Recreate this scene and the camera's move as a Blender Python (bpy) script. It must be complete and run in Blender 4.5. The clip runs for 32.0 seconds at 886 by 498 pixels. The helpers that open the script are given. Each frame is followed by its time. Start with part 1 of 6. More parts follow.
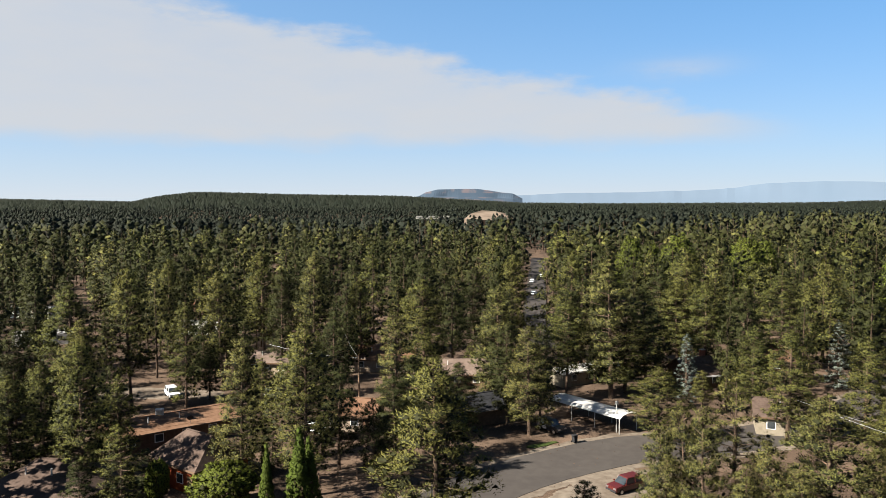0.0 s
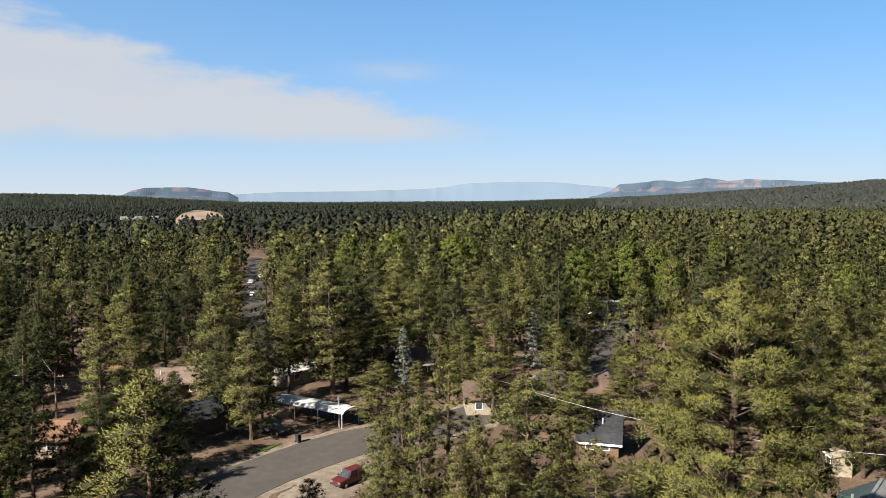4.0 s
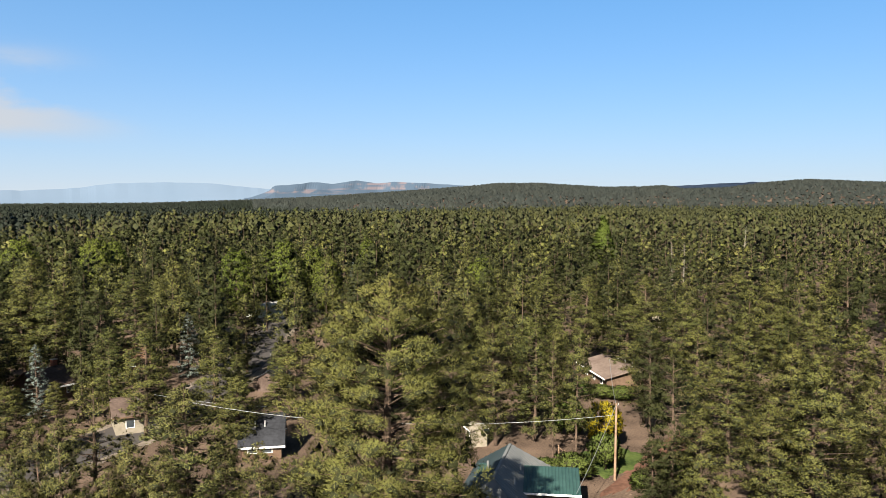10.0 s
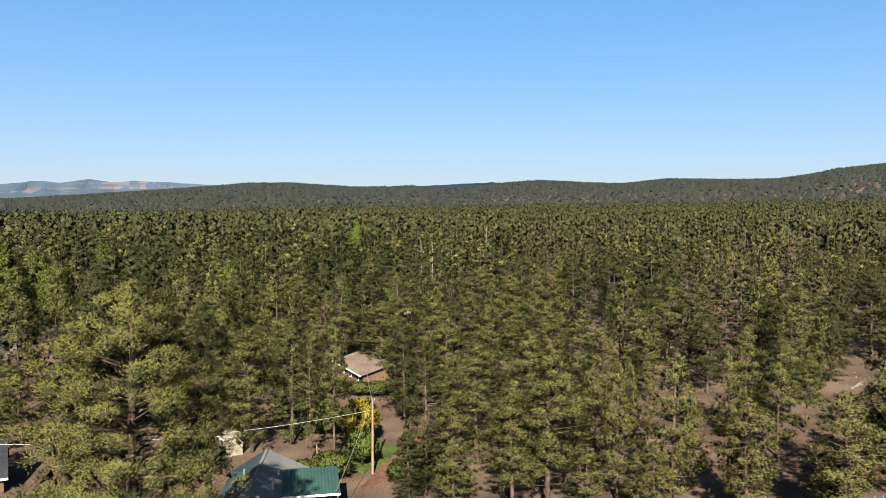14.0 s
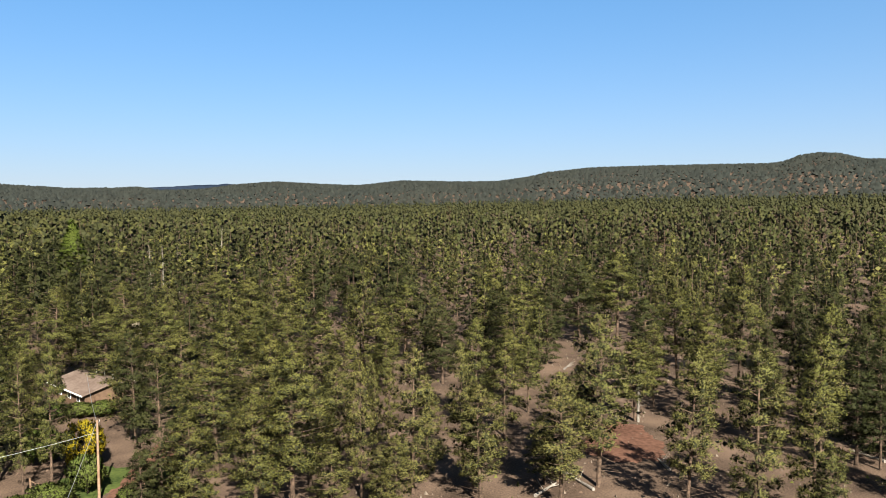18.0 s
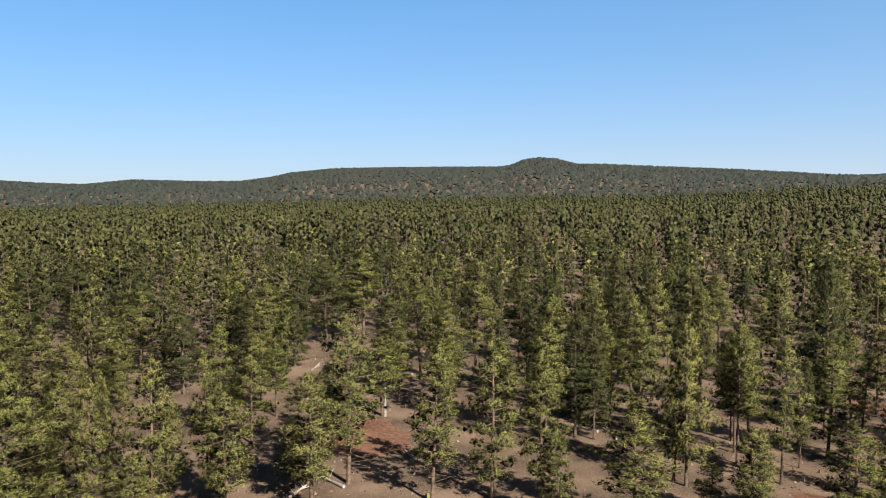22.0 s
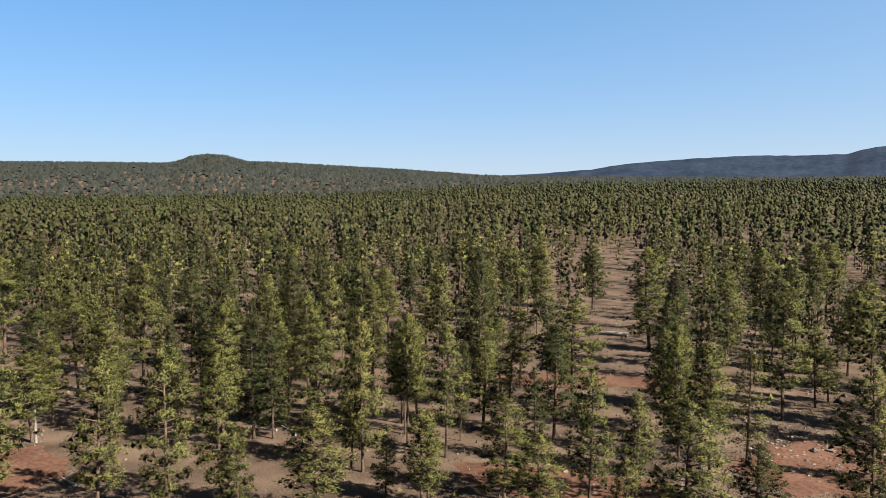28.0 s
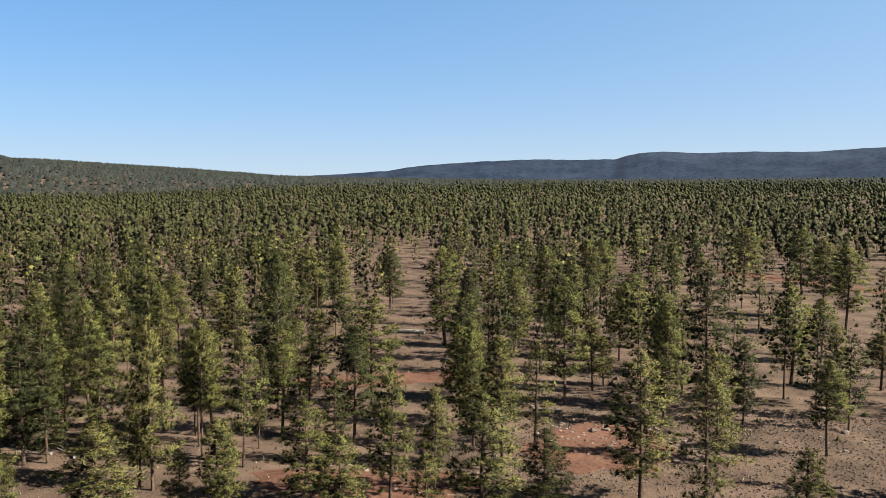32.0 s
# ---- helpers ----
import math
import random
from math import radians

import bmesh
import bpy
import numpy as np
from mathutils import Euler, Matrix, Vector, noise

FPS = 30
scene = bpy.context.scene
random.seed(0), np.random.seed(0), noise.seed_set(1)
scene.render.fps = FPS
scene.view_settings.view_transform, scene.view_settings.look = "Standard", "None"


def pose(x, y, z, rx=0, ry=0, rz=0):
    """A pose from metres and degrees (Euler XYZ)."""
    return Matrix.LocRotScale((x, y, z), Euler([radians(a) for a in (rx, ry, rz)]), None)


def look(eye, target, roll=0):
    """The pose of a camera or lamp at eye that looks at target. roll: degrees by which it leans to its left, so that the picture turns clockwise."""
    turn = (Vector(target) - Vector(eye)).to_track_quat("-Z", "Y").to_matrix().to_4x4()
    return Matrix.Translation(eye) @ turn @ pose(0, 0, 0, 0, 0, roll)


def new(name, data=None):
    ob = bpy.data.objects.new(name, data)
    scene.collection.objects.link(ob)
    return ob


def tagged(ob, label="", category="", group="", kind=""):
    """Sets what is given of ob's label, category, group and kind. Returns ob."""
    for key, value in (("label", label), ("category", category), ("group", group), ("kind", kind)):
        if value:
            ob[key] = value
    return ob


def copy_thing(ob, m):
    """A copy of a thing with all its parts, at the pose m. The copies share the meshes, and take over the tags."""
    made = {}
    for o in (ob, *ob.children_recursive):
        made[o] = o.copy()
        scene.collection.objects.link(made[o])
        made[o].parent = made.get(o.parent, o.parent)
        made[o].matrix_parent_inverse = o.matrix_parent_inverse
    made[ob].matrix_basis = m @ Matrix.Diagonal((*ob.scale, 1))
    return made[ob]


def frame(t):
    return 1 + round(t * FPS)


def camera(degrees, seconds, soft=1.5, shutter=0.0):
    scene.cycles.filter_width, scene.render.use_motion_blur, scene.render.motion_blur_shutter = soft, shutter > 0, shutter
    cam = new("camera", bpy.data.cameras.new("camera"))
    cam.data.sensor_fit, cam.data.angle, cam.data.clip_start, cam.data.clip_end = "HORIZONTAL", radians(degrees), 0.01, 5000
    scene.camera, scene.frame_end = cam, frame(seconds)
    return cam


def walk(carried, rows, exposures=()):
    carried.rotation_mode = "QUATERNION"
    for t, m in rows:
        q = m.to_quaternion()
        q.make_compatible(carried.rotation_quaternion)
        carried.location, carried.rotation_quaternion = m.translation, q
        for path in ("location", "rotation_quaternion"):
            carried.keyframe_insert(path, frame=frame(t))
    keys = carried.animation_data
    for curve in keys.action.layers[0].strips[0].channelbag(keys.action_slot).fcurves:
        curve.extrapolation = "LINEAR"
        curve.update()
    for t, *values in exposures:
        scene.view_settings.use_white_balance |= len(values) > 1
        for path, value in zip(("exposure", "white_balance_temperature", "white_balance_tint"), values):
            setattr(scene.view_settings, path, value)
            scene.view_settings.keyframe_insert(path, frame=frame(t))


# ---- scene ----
# The drone hovers 34 m above the ground and turns slowly to its right: seconds, bearing, pitch, roll.
H = 34.0
cam = camera(59.92, 32.0, soft=0.45)
TURN = """0 0.00 -3.94 -0.11
0.5 2.12 -3.97 -0.06
1 4.99 -3.99 -0.00
1.5 8.14 -4.01 0.03
2 11.07 -4.03 0.05
2.5 13.96 -4.04 0.04
3 16.37 -4.04 0.00
3.5 18.57 -4.05 -0.04
4 20.77 -4.05 -0.06
4.5 22.96 -4.05 -0.07
6.5 31.32 -4.00 0.03
7 33.42 -4.00 0.06
7.5 35.46 -3.98 0.08
8 37.54 -3.97 0.05
8.5 39.59 -3.96 0.03
9 41.68 -3.96 0.08
9.5 43.77 -3.94 0.10
10 45.98 -3.94 0.07
10.5 48.23 -3.93 0.03
11 50.48 -3.92 -0.01
11.5 52.68 -3.92 -0.07
12 54.82 -3.93 -0.11
12.5 56.87 -3.94 -0.12
13 58.93 -3.95 -0.12
13.5 61.24 -3.96 -0.09
14 64.24 -3.95 -0.02
14.5 67.02 -3.93 -0.01
16.5 76.08 -3.84 -0.01
17 78.61 -3.85 -0.11
17.5 81.14 -3.85 -0.16
18 83.55 -3.85 -0.17
18.5 85.94 -3.85 -0.15
19 88.46 -3.84 -0.14
19.5 90.89 -3.84 -0.11
20 93.18 -3.85 -0.06
20.5 95.47 -3.84 -0.03
21 97.75 -3.83 -0.01
21.5 100.06 -3.83 -0.03
22 102.39 -3.85 -0.08
22.5 104.64 -3.86 -0.06
23 106.76 -3.87 0.02
23.5 108.72 -3.89 0.07
24 110.68 -3.91 0.10
24.5 112.67 -3.93 0.14
25 114.74 -3.95 0.16
25.5 116.74 -3.98 0.15
27.5 124.65 -4.00 -0.03
28 126.40 -4.02 -0.04
28.5 128.32 -4.03 -0.01
29 130.36 -4.01 0.04
29.5 132.20 -4.00 0.07
30 134.00 -3.98 0.08
30.5 135.84 -3.96 0.10
31 137.77 -3.95 0.08
31.5 139.60 -3.96 0.07
32 141.43 -3.95 0.07"""
walk(cam, [(t, pose(0, 0, H, 90 + pitch, 0, -turn) @ pose(0, 0, 0, 0, 0, roll)) for t, turn, pitch, roll in
           (map(float, row.split()) for row in TURN.splitlines())])

# ---- sky, sun, exposure ----
SUN_AZ, SUN_EL = 246.0, 35.0          # degrees, clockwise from +y
world = bpy.data.worlds.new("sky")
scene.world = world
world.use_nodes = True
wn, wl = world.node_tree.nodes, world.node_tree.links
wn.clear()


def wnode(kind, **kw):
    n = wn.new(kind)
    for k, v in kw.items():
        n.inputs[k].default_value = v
    return n


def wmath(op, a, b=0.0, c=None):
    n = wn.new("ShaderNodeMath")
    n.operation = op
    for i, v in enumerate((a, b, c)):
        if v is None:
            continue
        if isinstance(v, (int, float)):
            n.inputs[i].default_value = v
        else:
            wl.new(v, n.inputs[i])
    return n.outputs[0]


sky = wn.new("ShaderNodeTexSky")
sky.sky_type, sky.sun_disc = "NISHITA", False
sky.sun_elevation, sky.sun_rotation = radians(SUN_EL), radians(SUN_AZ)
sky.altitude, sky.air_density, sky.dust_density, sky.ozone_density = 2000, 1.0, 0.6, 2.2
coords = wn.new("ShaderNodeTexCoord")
split = wn.new("ShaderNodeSeparateXYZ")
wl.new(coords.outputs["Generated"], split.inputs[0])
X, Y, Z = split.outputs
azim = wmath("DEGREES", wmath("ARCTAN2", X, Y))
elev = wmath("DEGREES", wmath("ARCSINE", Z))
# one long smoke-white bank of cloud, thick to the left and running out to a thin tip
stretch = wn.new("ShaderNodeMapping")
stretch.inputs["Scale"].default_value = (5.0, 5.0, 16.0)
wl.new(coords.outputs["Generated"], stretch.inputs[0])
puff = wnode("ShaderNodeTexNoise", Scale=1.6, Detail=7.0, Roughness=0.58)
wl.new(stretch.outputs[0], puff.inputs["Vector"])
wob = wmath("MULTIPLY", wmath("SUBTRACT", puff.outputs["Fac"], 0.5), 5.0)
top = wmath("ADD", wmath("MULTIPLY", wmath("ADD", azim, 15.5), -0.195), 13.3)
upper = wmath("SMOOTH_MIN", wmath("SUBTRACT", wmath("ADD", top, wob), elev), 3.0, 0.5)
lower = wmath("SUBTRACT", wmath("ADD", elev, wmath("MULTIPLY", wob, 0.35)), 3.6)
tip = wmath("SUBTRACT", 25.0, wmath("ADD", azim, wmath("MULTIPLY", wob, 1.2)))
left = wmath("ADD", azim, 150.0)


def ramp(v, lo, hi):
    n = wn.new("ShaderNodeMapRange")
    n.interpolation_type = "SMOOTHSTEP"
    n.inputs["From Min"].default_value, n.inputs["From Max"].default_value = lo, hi
    wl.new(v, n.inputs["Value"])
    return n.outputs[0]


cover = wmath("MULTIPLY", wmath("MULTIPLY", ramp(upper, -0.3, 1.5), ramp(lower, -0.4, 1.2)),
              wmath("MULTIPLY", ramp(tip, -2.0, 9.0), ramp(left, 0.0, 30.0)))
cover = wmath("MULTIPLY", cover, wmath("ADD", wmath("MULTIPLY", puff.outputs["Fac"], 0.35), 0.66))
# a torn wisp beyond the tip of the bank
du = wmath("MULTIPLY", wmath("ADD", azim, -17.0), 0.3)
dv = wmath("MULTIPLY", wmath("ADD", elev, wmath("ADD", wmath("MULTIPLY", wob, 0.3), -9.0)), 1.3)
wisp = wmath("POWER", 2.718, wmath("MULTIPLY", wmath("ADD", wmath("MULTIPLY", du, du), wmath("MULTIPLY", dv, dv)), -1.0))
wisp = wmath("MULTIPLY", wisp, ramp(puff.outputs["Fac"], 0.35, 0.62))
cover = wmath("MAXIMUM", cover, wmath("MULTIPLY", wisp, 0.38))
white = wn.new("ShaderNodeMix")
white.data_type = "RGBA"
wl.new(cover, white.inputs["Factor"])
# clear mountain air: a deeper blue above, and a pale blue veil low over the horizon
deep = wn.new("ShaderNodeMix")
deep.data_type, deep.blend_type = "RGBA", "MULTIPLY"
deep.inputs["Factor"].default_value = 1.0
wl.new(sky.outputs[0], deep.inputs["A"])
deep.inputs["B"].default_value = (0.275, 0.525, 0.697, 1)
clear = wn.new("ShaderNodeMix")
clear.data_type = "RGBA"
wl.new(wmath("MULTIPLY", wmath("POWER", 2.718, wmath("MULTIPLY", wmath("ABSOLUTE", elev), -0.02)), 0.62), clear.inputs["Factor"])
wl.new(deep.outputs["Result"], clear.inputs["A"])
clear.inputs["B"].default_value = (0.51, 1.93, 3.86, 1)
veil = wn.new("ShaderNodeMix")
veil.data_type = "RGBA"
low = wmath("POWER", 2.718, wmath("MULTIPLY", wmath("ABSOLUTE", elev), -0.155))
wl.new(wmath("MULTIPLY", low, 0.9), veil.inputs["Factor"])
wl.new(clear.outputs["Result"], veil.inputs["A"])
veil.inputs["B"].default_value = (3.12, 3.34, 3.60, 1)
# paler air towards the sun
toward = wnode("ShaderNodeVectorMath")
toward.operation = "DOT_PRODUCT"
wl.new(coords.outputs["Generated"], toward.inputs[0])
toward.inputs[1].default_value = (math.sin(radians(SUN_AZ)) * math.cos(radians(SUN_EL)), math.cos(radians(SUN_AZ)) * math.cos(radians(SUN_EL)), math.sin(radians(SUN_EL)))
pale = wn.new("ShaderNodeMix")
pale.data_type = "RGBA"
wl.new(wmath("MULTIPLY", wmath("POWER", wmath("MULTIPLY_ADD", toward.outputs["Value"], 0.5, 0.5), 2.0), 0.5), pale.inputs["Factor"])
wl.new(veil.outputs["Result"], pale.inputs["A"])
pale.inputs["B"].default_value = (3.3, 3.7, 4.0, 1)
# thin high air: the blue deepens far above the horizon
zenith = wn.new("ShaderNodeMix")
zenith.data_type = "RGBA"
wl.new(wmath("MULTIPLY", ramp(elev, 13.0, 42.0), 0.86), zenith.inputs["Factor"])
wl.new(pale.outputs["Result"], zenith.inputs["A"])
zenith.inputs["B"].default_value = (0.16, 0.42, 0.95, 1)
wl.new(zenith.outputs["Result"], white.inputs["A"])
white.inputs["B"].default_value = (2.911, 2.968, 3.075, 1)
back = wnode("ShaderNodeBackground", Strength=0.05)
wl.new(white.outputs["Result"], back.inputs["Color"])
wout = wn.new("ShaderNodeOutputWorld")
wl.new(back.outputs[0], wout.inputs[0])

sun = new("sun", bpy.data.lights.new("sun", "SUN"))
sun.data.energy, sun.data.angle, sun.data.color = 5.0, radians(0.55), (1.0, 0.94, 0.825)
a, e = radians(SUN_AZ), radians(SUN_EL)
sun.matrix_world = look((300 * math.sin(a) * math.cos(e), 300 * math.cos(a) * math.cos(e), 300 * math.sin(e)), (0, 0, 0))
scene.view_settings.exposure = 2.206

# ---- materials ----
def nodes_of(name):
    m = bpy.data.materials.new(name)
    m.use_nodes = True
    t = m.node_tree
    return m, t.nodes, t.links, t.nodes["Principled BSDF"]


def material(name, dark, light, scale=3.0, rough=0.8, metal=0.0, bump=0.3, broad=0.15, detail=6.0, vary=0.0, spec=0.08):
    """Two colours mixed by a fine and a broad noise, with a bump; vary adds a change of value from object to object."""
    m, n, l, p = nodes_of(name)
    tc = n.new("ShaderNodeTexCoord")
    fine, wide, mix, add = n.new("ShaderNodeTexNoise"), n.new("ShaderNodeTexNoise"), n.new("ShaderNodeMix"), n.new("ShaderNodeMath")
    fine.inputs["Scale"].default_value, fine.inputs["Detail"].default_value = scale, detail
    wide.inputs["Scale"].default_value, wide.inputs["Detail"].default_value = scale * broad, 3.0
    for t in (fine, wide):
        l.new(tc.outputs["Object"], t.inputs["Vector"])
    add.operation = "MULTIPLY_ADD"
    l.new(fine.outputs["Fac"], add.inputs[0])
    add.inputs[1].default_value = 1.0
    sub = n.new("ShaderNodeMath")
    sub.operation = "SUBTRACT"
    l.new(wide.outputs["Fac"], sub.inputs[0])
    sub.inputs[1].default_value = 0.5
    l.new(sub.outputs[0], add.inputs[2])
    mr = n.new("ShaderNodeMapRange")
    mr.inputs["From Min"].default_value, mr.inputs["From Max"].default_value = 0.25, 0.75
    l.new(add.outputs[0], mr.inputs["Value"])
    mix.data_type = "RGBA"
    mix.inputs["A"].default_value, mix.inputs["B"].default_value = (*dark, 1), (*light, 1)
    l.new(mr.outputs[0], mix.inputs["Factor"])
    colour = mix.outputs["Result"]
    if vary:
        info, hsv, rng = n.new("ShaderNodeObjectInfo"), n.new("ShaderNodeHueSaturation"), n.new("ShaderNodeMapRange")
        rng.inputs["To Min"].default_value, rng.inputs["To Max"].default_value = 1 - vary, 1 + vary
        l.new(info.outputs["Random"], rng.inputs["Value"])
        l.new(rng.outputs[0], hsv.inputs["Value"])
        l.new(colour, hsv.inputs["Color"])
        colour = hsv.outputs["Color"]
    l.new(colour, p.inputs["Base Color"])
    p.inputs["Roughness"].default_value, p.inputs["Metallic"].default_value = rough, metal
    p.inputs["Specular IOR Level"].default_value = spec
    if bump:
        b = n.new("ShaderNodeBump")
        b.inputs["Strength"].default_value, b.inputs["Distance"].default_value = bump, 0.1
        l.new(fine.outputs["Fac"], b.inputs["Height"])
        l.new(b.outputs[0], p.inputs["Normal"])
    return m


def foliage(name, dark, light, warm, through_light=0.08, patch=0.13):
    """Needles or leaves: value by tuft and blade, hue by tree, patches over the stand; some light passes through."""
    m, n, l, p = nodes_of(name)
    geo, info, tc = n.new("ShaderNodeNewGeometry"), n.new("ShaderNodeObjectInfo"), n.new("ShaderNodeTexCoord")
    noise_tex = n.new("ShaderNodeTexNoise")
    noise_tex.inputs["Scale"].default_value, noise_tex.inputs["Detail"].default_value = patch, 2.0
    l.new(geo.outputs["Position"], noise_tex.inputs["Vector"])
    mix1, mix2 = n.new("ShaderNodeMix"), n.new("ShaderNodeMix")
    mix1.data_type = mix2.data_type = "RGBA"
    tuft = n.new("ShaderNodeTexNoise")
    tuft.inputs["Scale"].default_value, tuft.inputs["Detail"].default_value = 0.7, 2.0
    l.new(geo.outputs["Position"], tuft.inputs["Vector"])
    spread, both = n.new("ShaderNodeMapRange"), n.new("ShaderNodeMath")
    spread.inputs["From Min"].default_value, spread.inputs["From Max"].default_value = 0.32, 0.68
    spread.inputs["To Max"].default_value = 0.8
    l.new(tuft.outputs["Fac"], spread.inputs["Value"])
    both.operation = "MULTIPLY_ADD"
    l.new(geo.outputs["Random Per Island"], both.inputs[0])
    both.inputs[1].default_value = 0.2
    l.new(spread.outputs[0], both.inputs[2])
    l.new(both.outputs[0], mix1.inputs["Factor"])
    mix1.inputs["A"].default_value, mix1.inputs["B"].default_value = (*dark, 1), (*light, 1)
    add = n.new("ShaderNodeMath")
    add.operation = "MULTIPLY_ADD"
    l.new(info.outputs["Random"], add.inputs[0])
    add.inputs[1].default_value = 0.5
    mr = n.new("ShaderNodeMapRange")
    mr.inputs["From Min"].default_value, mr.inputs["From Max"].default_value = 0.38, 0.68
    mr.inputs["To Max"].default_value = 0.5
    l.new(noise_tex.outputs["Fac"], mr.inputs["Value"])
    l.new(mr.outputs[0], add.inputs[2])
    l.new(add.outputs[0], mix2.inputs["Factor"])
    l.new(mix1.outputs["Result"], mix2.inputs["A"])
    mix2.inputs["B"].default_value = (*warm, 1)
    l.new(mix2.outputs["Result"], p.inputs["Base Color"])
    p.inputs["Roughness"].default_value, p.inputs["Specular IOR Level"].default_value = 0.7, 0.06
    tr, ms = n.new("ShaderNodeBsdfTranslucent"), n.new("ShaderNodeMixShader")
    l.new(mix2.outputs["Result"], tr.inputs["Color"])
    ms.inputs[0].default_value = through_light
    l.new(p.outputs[0], ms.inputs[1])
    l.new(tr.outputs[0], ms.inputs[2])
    l.new(ms.outputs[0], n["Material Output"].inputs["Surface"])
    return m


def strata(name, wooded, pale, red):
    """Far cliffs: wooded slopes, with pale and reddish beds that run level, broken by gullies."""
    m, n, l, p = nodes_of(name)
    geo = n.new("ShaderNodeNewGeometry")
    beds, gully = n.new("ShaderNodeTexNoise"), n.new("ShaderNodeTexNoise")
    squash, thin = n.new("ShaderNodeMapping"), n.new("ShaderNodeMapping")
    squash.inputs["Scale"].default_value = (0.0015, 0.0015, 0.05)
    thin.inputs["Scale"].default_value = (0.02, 0.02, 0.006)
    for mapping, tex, detail in ((squash, beds, 3.0), (thin, gully, 5.0)):
        l.new(geo.outputs["Position"], mapping.inputs[0])
        l.new(mapping.outputs[0], tex.inputs["Vector"])
        tex.inputs["Scale"].default_value, tex.inputs["Detail"].default_value = 1.0, detail
    rise, cut, rim = n.new("ShaderNodeMapRange"), n.new("ShaderNodeMapRange"), n.new("ShaderNodeMix")
    for mr, src, lo, hi in ((rise, beds, 0.50, 0.60), (cut, gully, 0.46, 0.56)):
        mr.inputs["From Min"].default_value, mr.inputs["From Max"].default_value = lo, hi
        l.new(src.outputs["Fac"], mr.inputs["Value"])
    both = n.new("ShaderNodeMath")
    both.operation = "MULTIPLY"
    l.new(rise.outputs[0], both.inputs[0])
    l.new(cut.outputs[0], both.inputs[1])
    mix = n.new("ShaderNodeMix")
    mix.data_type = rim.data_type = "RGBA"
    rim.inputs["A"].default_value, rim.inputs["B"].default_value = (*pale, 1), (*red, 1)
    l.new(gully.outputs["Fac"], rim.inputs["Factor"])
    l.new(both.outputs[0], mix.inputs["Factor"])
    mix.inputs["A"].default_value = (*wooded, 1)
    l.new(rim.outputs["Result"], mix.inputs["B"])
    l.new(mix.outputs["Result"], p.inputs["Base Color"])
    p.inputs["Roughness"].default_value, p.inputs["Specular IOR Level"].default_value = 0.95, 0.05
    return m


NEEDLES = foliage("pine_needles", (0.0268, 0.0302, 0.0096), (0.0880, 0.0925, 0.0240), (0.0885, 0.0825, 0.0228))
# yellow new growth; its brightness also stands for sun on some pines
NEEDLES_FRESH_LIT = foliage("fresh_and_sunlit_pine_needles", (0.0315, 0.0336, 0.0120), (0.0985, 0.0990, 0.0300), (0.0985, 0.0890, 0.0275))
# for far pines, here and in NEEDLES_FAR: crown shade put into the colour
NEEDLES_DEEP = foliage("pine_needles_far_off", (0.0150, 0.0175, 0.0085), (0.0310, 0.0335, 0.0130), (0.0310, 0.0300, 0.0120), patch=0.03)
# inner twigs and needles, with the crown's inner shade put into their colour
TWIG_SHADE = foliage("shaded_inner_twigs", (0.0062, 0.0072, 0.0029), (0.0165, 0.0180, 0.0064), (0.0165, 0.0168, 0.0062), 0.0)
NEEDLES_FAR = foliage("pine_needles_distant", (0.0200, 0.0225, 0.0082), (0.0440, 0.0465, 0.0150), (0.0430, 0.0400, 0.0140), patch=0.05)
# darker trees; the tone also stands for shade on the less lit bearings
NEEDLES_DARK_SHADED = foliage("dark_and_shaded_pine_needles", (0.0108, 0.0140, 0.0054), (0.0325, 0.0375, 0.0110), (0.0318, 0.0335, 0.0102))
# far forest with the haze of distance put into its colour
NEEDLES_HILL = foliage("hazed_hill_needles", (0.0175, 0.0215, 0.0195), (0.0230, 0.0268, 0.0235), (0.0240, 0.0255, 0.0210), patch=0.006)
# darker, bluer far forest: shade and haze put into its colour
NEEDLES_FAR_SHADED = foliage("shaded_far_needles", (0.0074, 0.0107, 0.0074), (0.0119, 0.0146, 0.0103), (0.0118, 0.0133, 0.0089), patch=0.02)
NEEDLES_BLUE = foliage("blue_spruce_needles", (0.0500, 0.0620, 0.0560), (0.1250, 0.1450, 0.1300), (0.1000, 0.1150, 0.0980))
NEEDLES_DEAD = foliage("brown_needles", (0.0730, 0.0394, 0.0230), (0.0785, 0.0455, 0.0303), (0.0605, 0.0329, 0.0217))
LEAVES = foliage("spring_leaves", (0.0370, 0.0520, 0.0090), (0.0780, 0.0980, 0.0165), (0.0820, 0.0920, 0.0170), 0.3)
LEAVES_SHRUB = foliage("garden_shrub_leaves", (0.0300, 0.0480, 0.0100), (0.0720, 0.0960, 0.0200), (0.0740, 0.0880, 0.0210), 0.25)
LEAVES_YELLOW = foliage("yellow_blossom", (0.1700, 0.1300, 0.0060), (0.2500, 0.1900, 0.0090), (0.2300, 0.1800, 0.0130), 0.4)
POPLAR = foliage("poplar_leaves", (0.0210, 0.0350, 0.0062), (0.0540, 0.0760, 0.0135), (0.0540, 0.0690, 0.0125), 0.25)
BARK = material("pine_bark", (0.0230, 0.0164, 0.0123), (0.0943, 0.0640, 0.0451), 5.0, 0.95, bump=0.6, vary=0.25)
DEADWOOD = material("bleached_wood", (0.0779, 0.0672, 0.0549), (0.2116, 0.1902, 0.1656), 6.0, 0.9, vary=0.15)
FLOOR = material("needle_litter", (0.025, 0.0170, 0.0118), (0.106, 0.0720, 0.0510), 4.5, 0.95, bump=0.5, broad=0.03, detail=14)
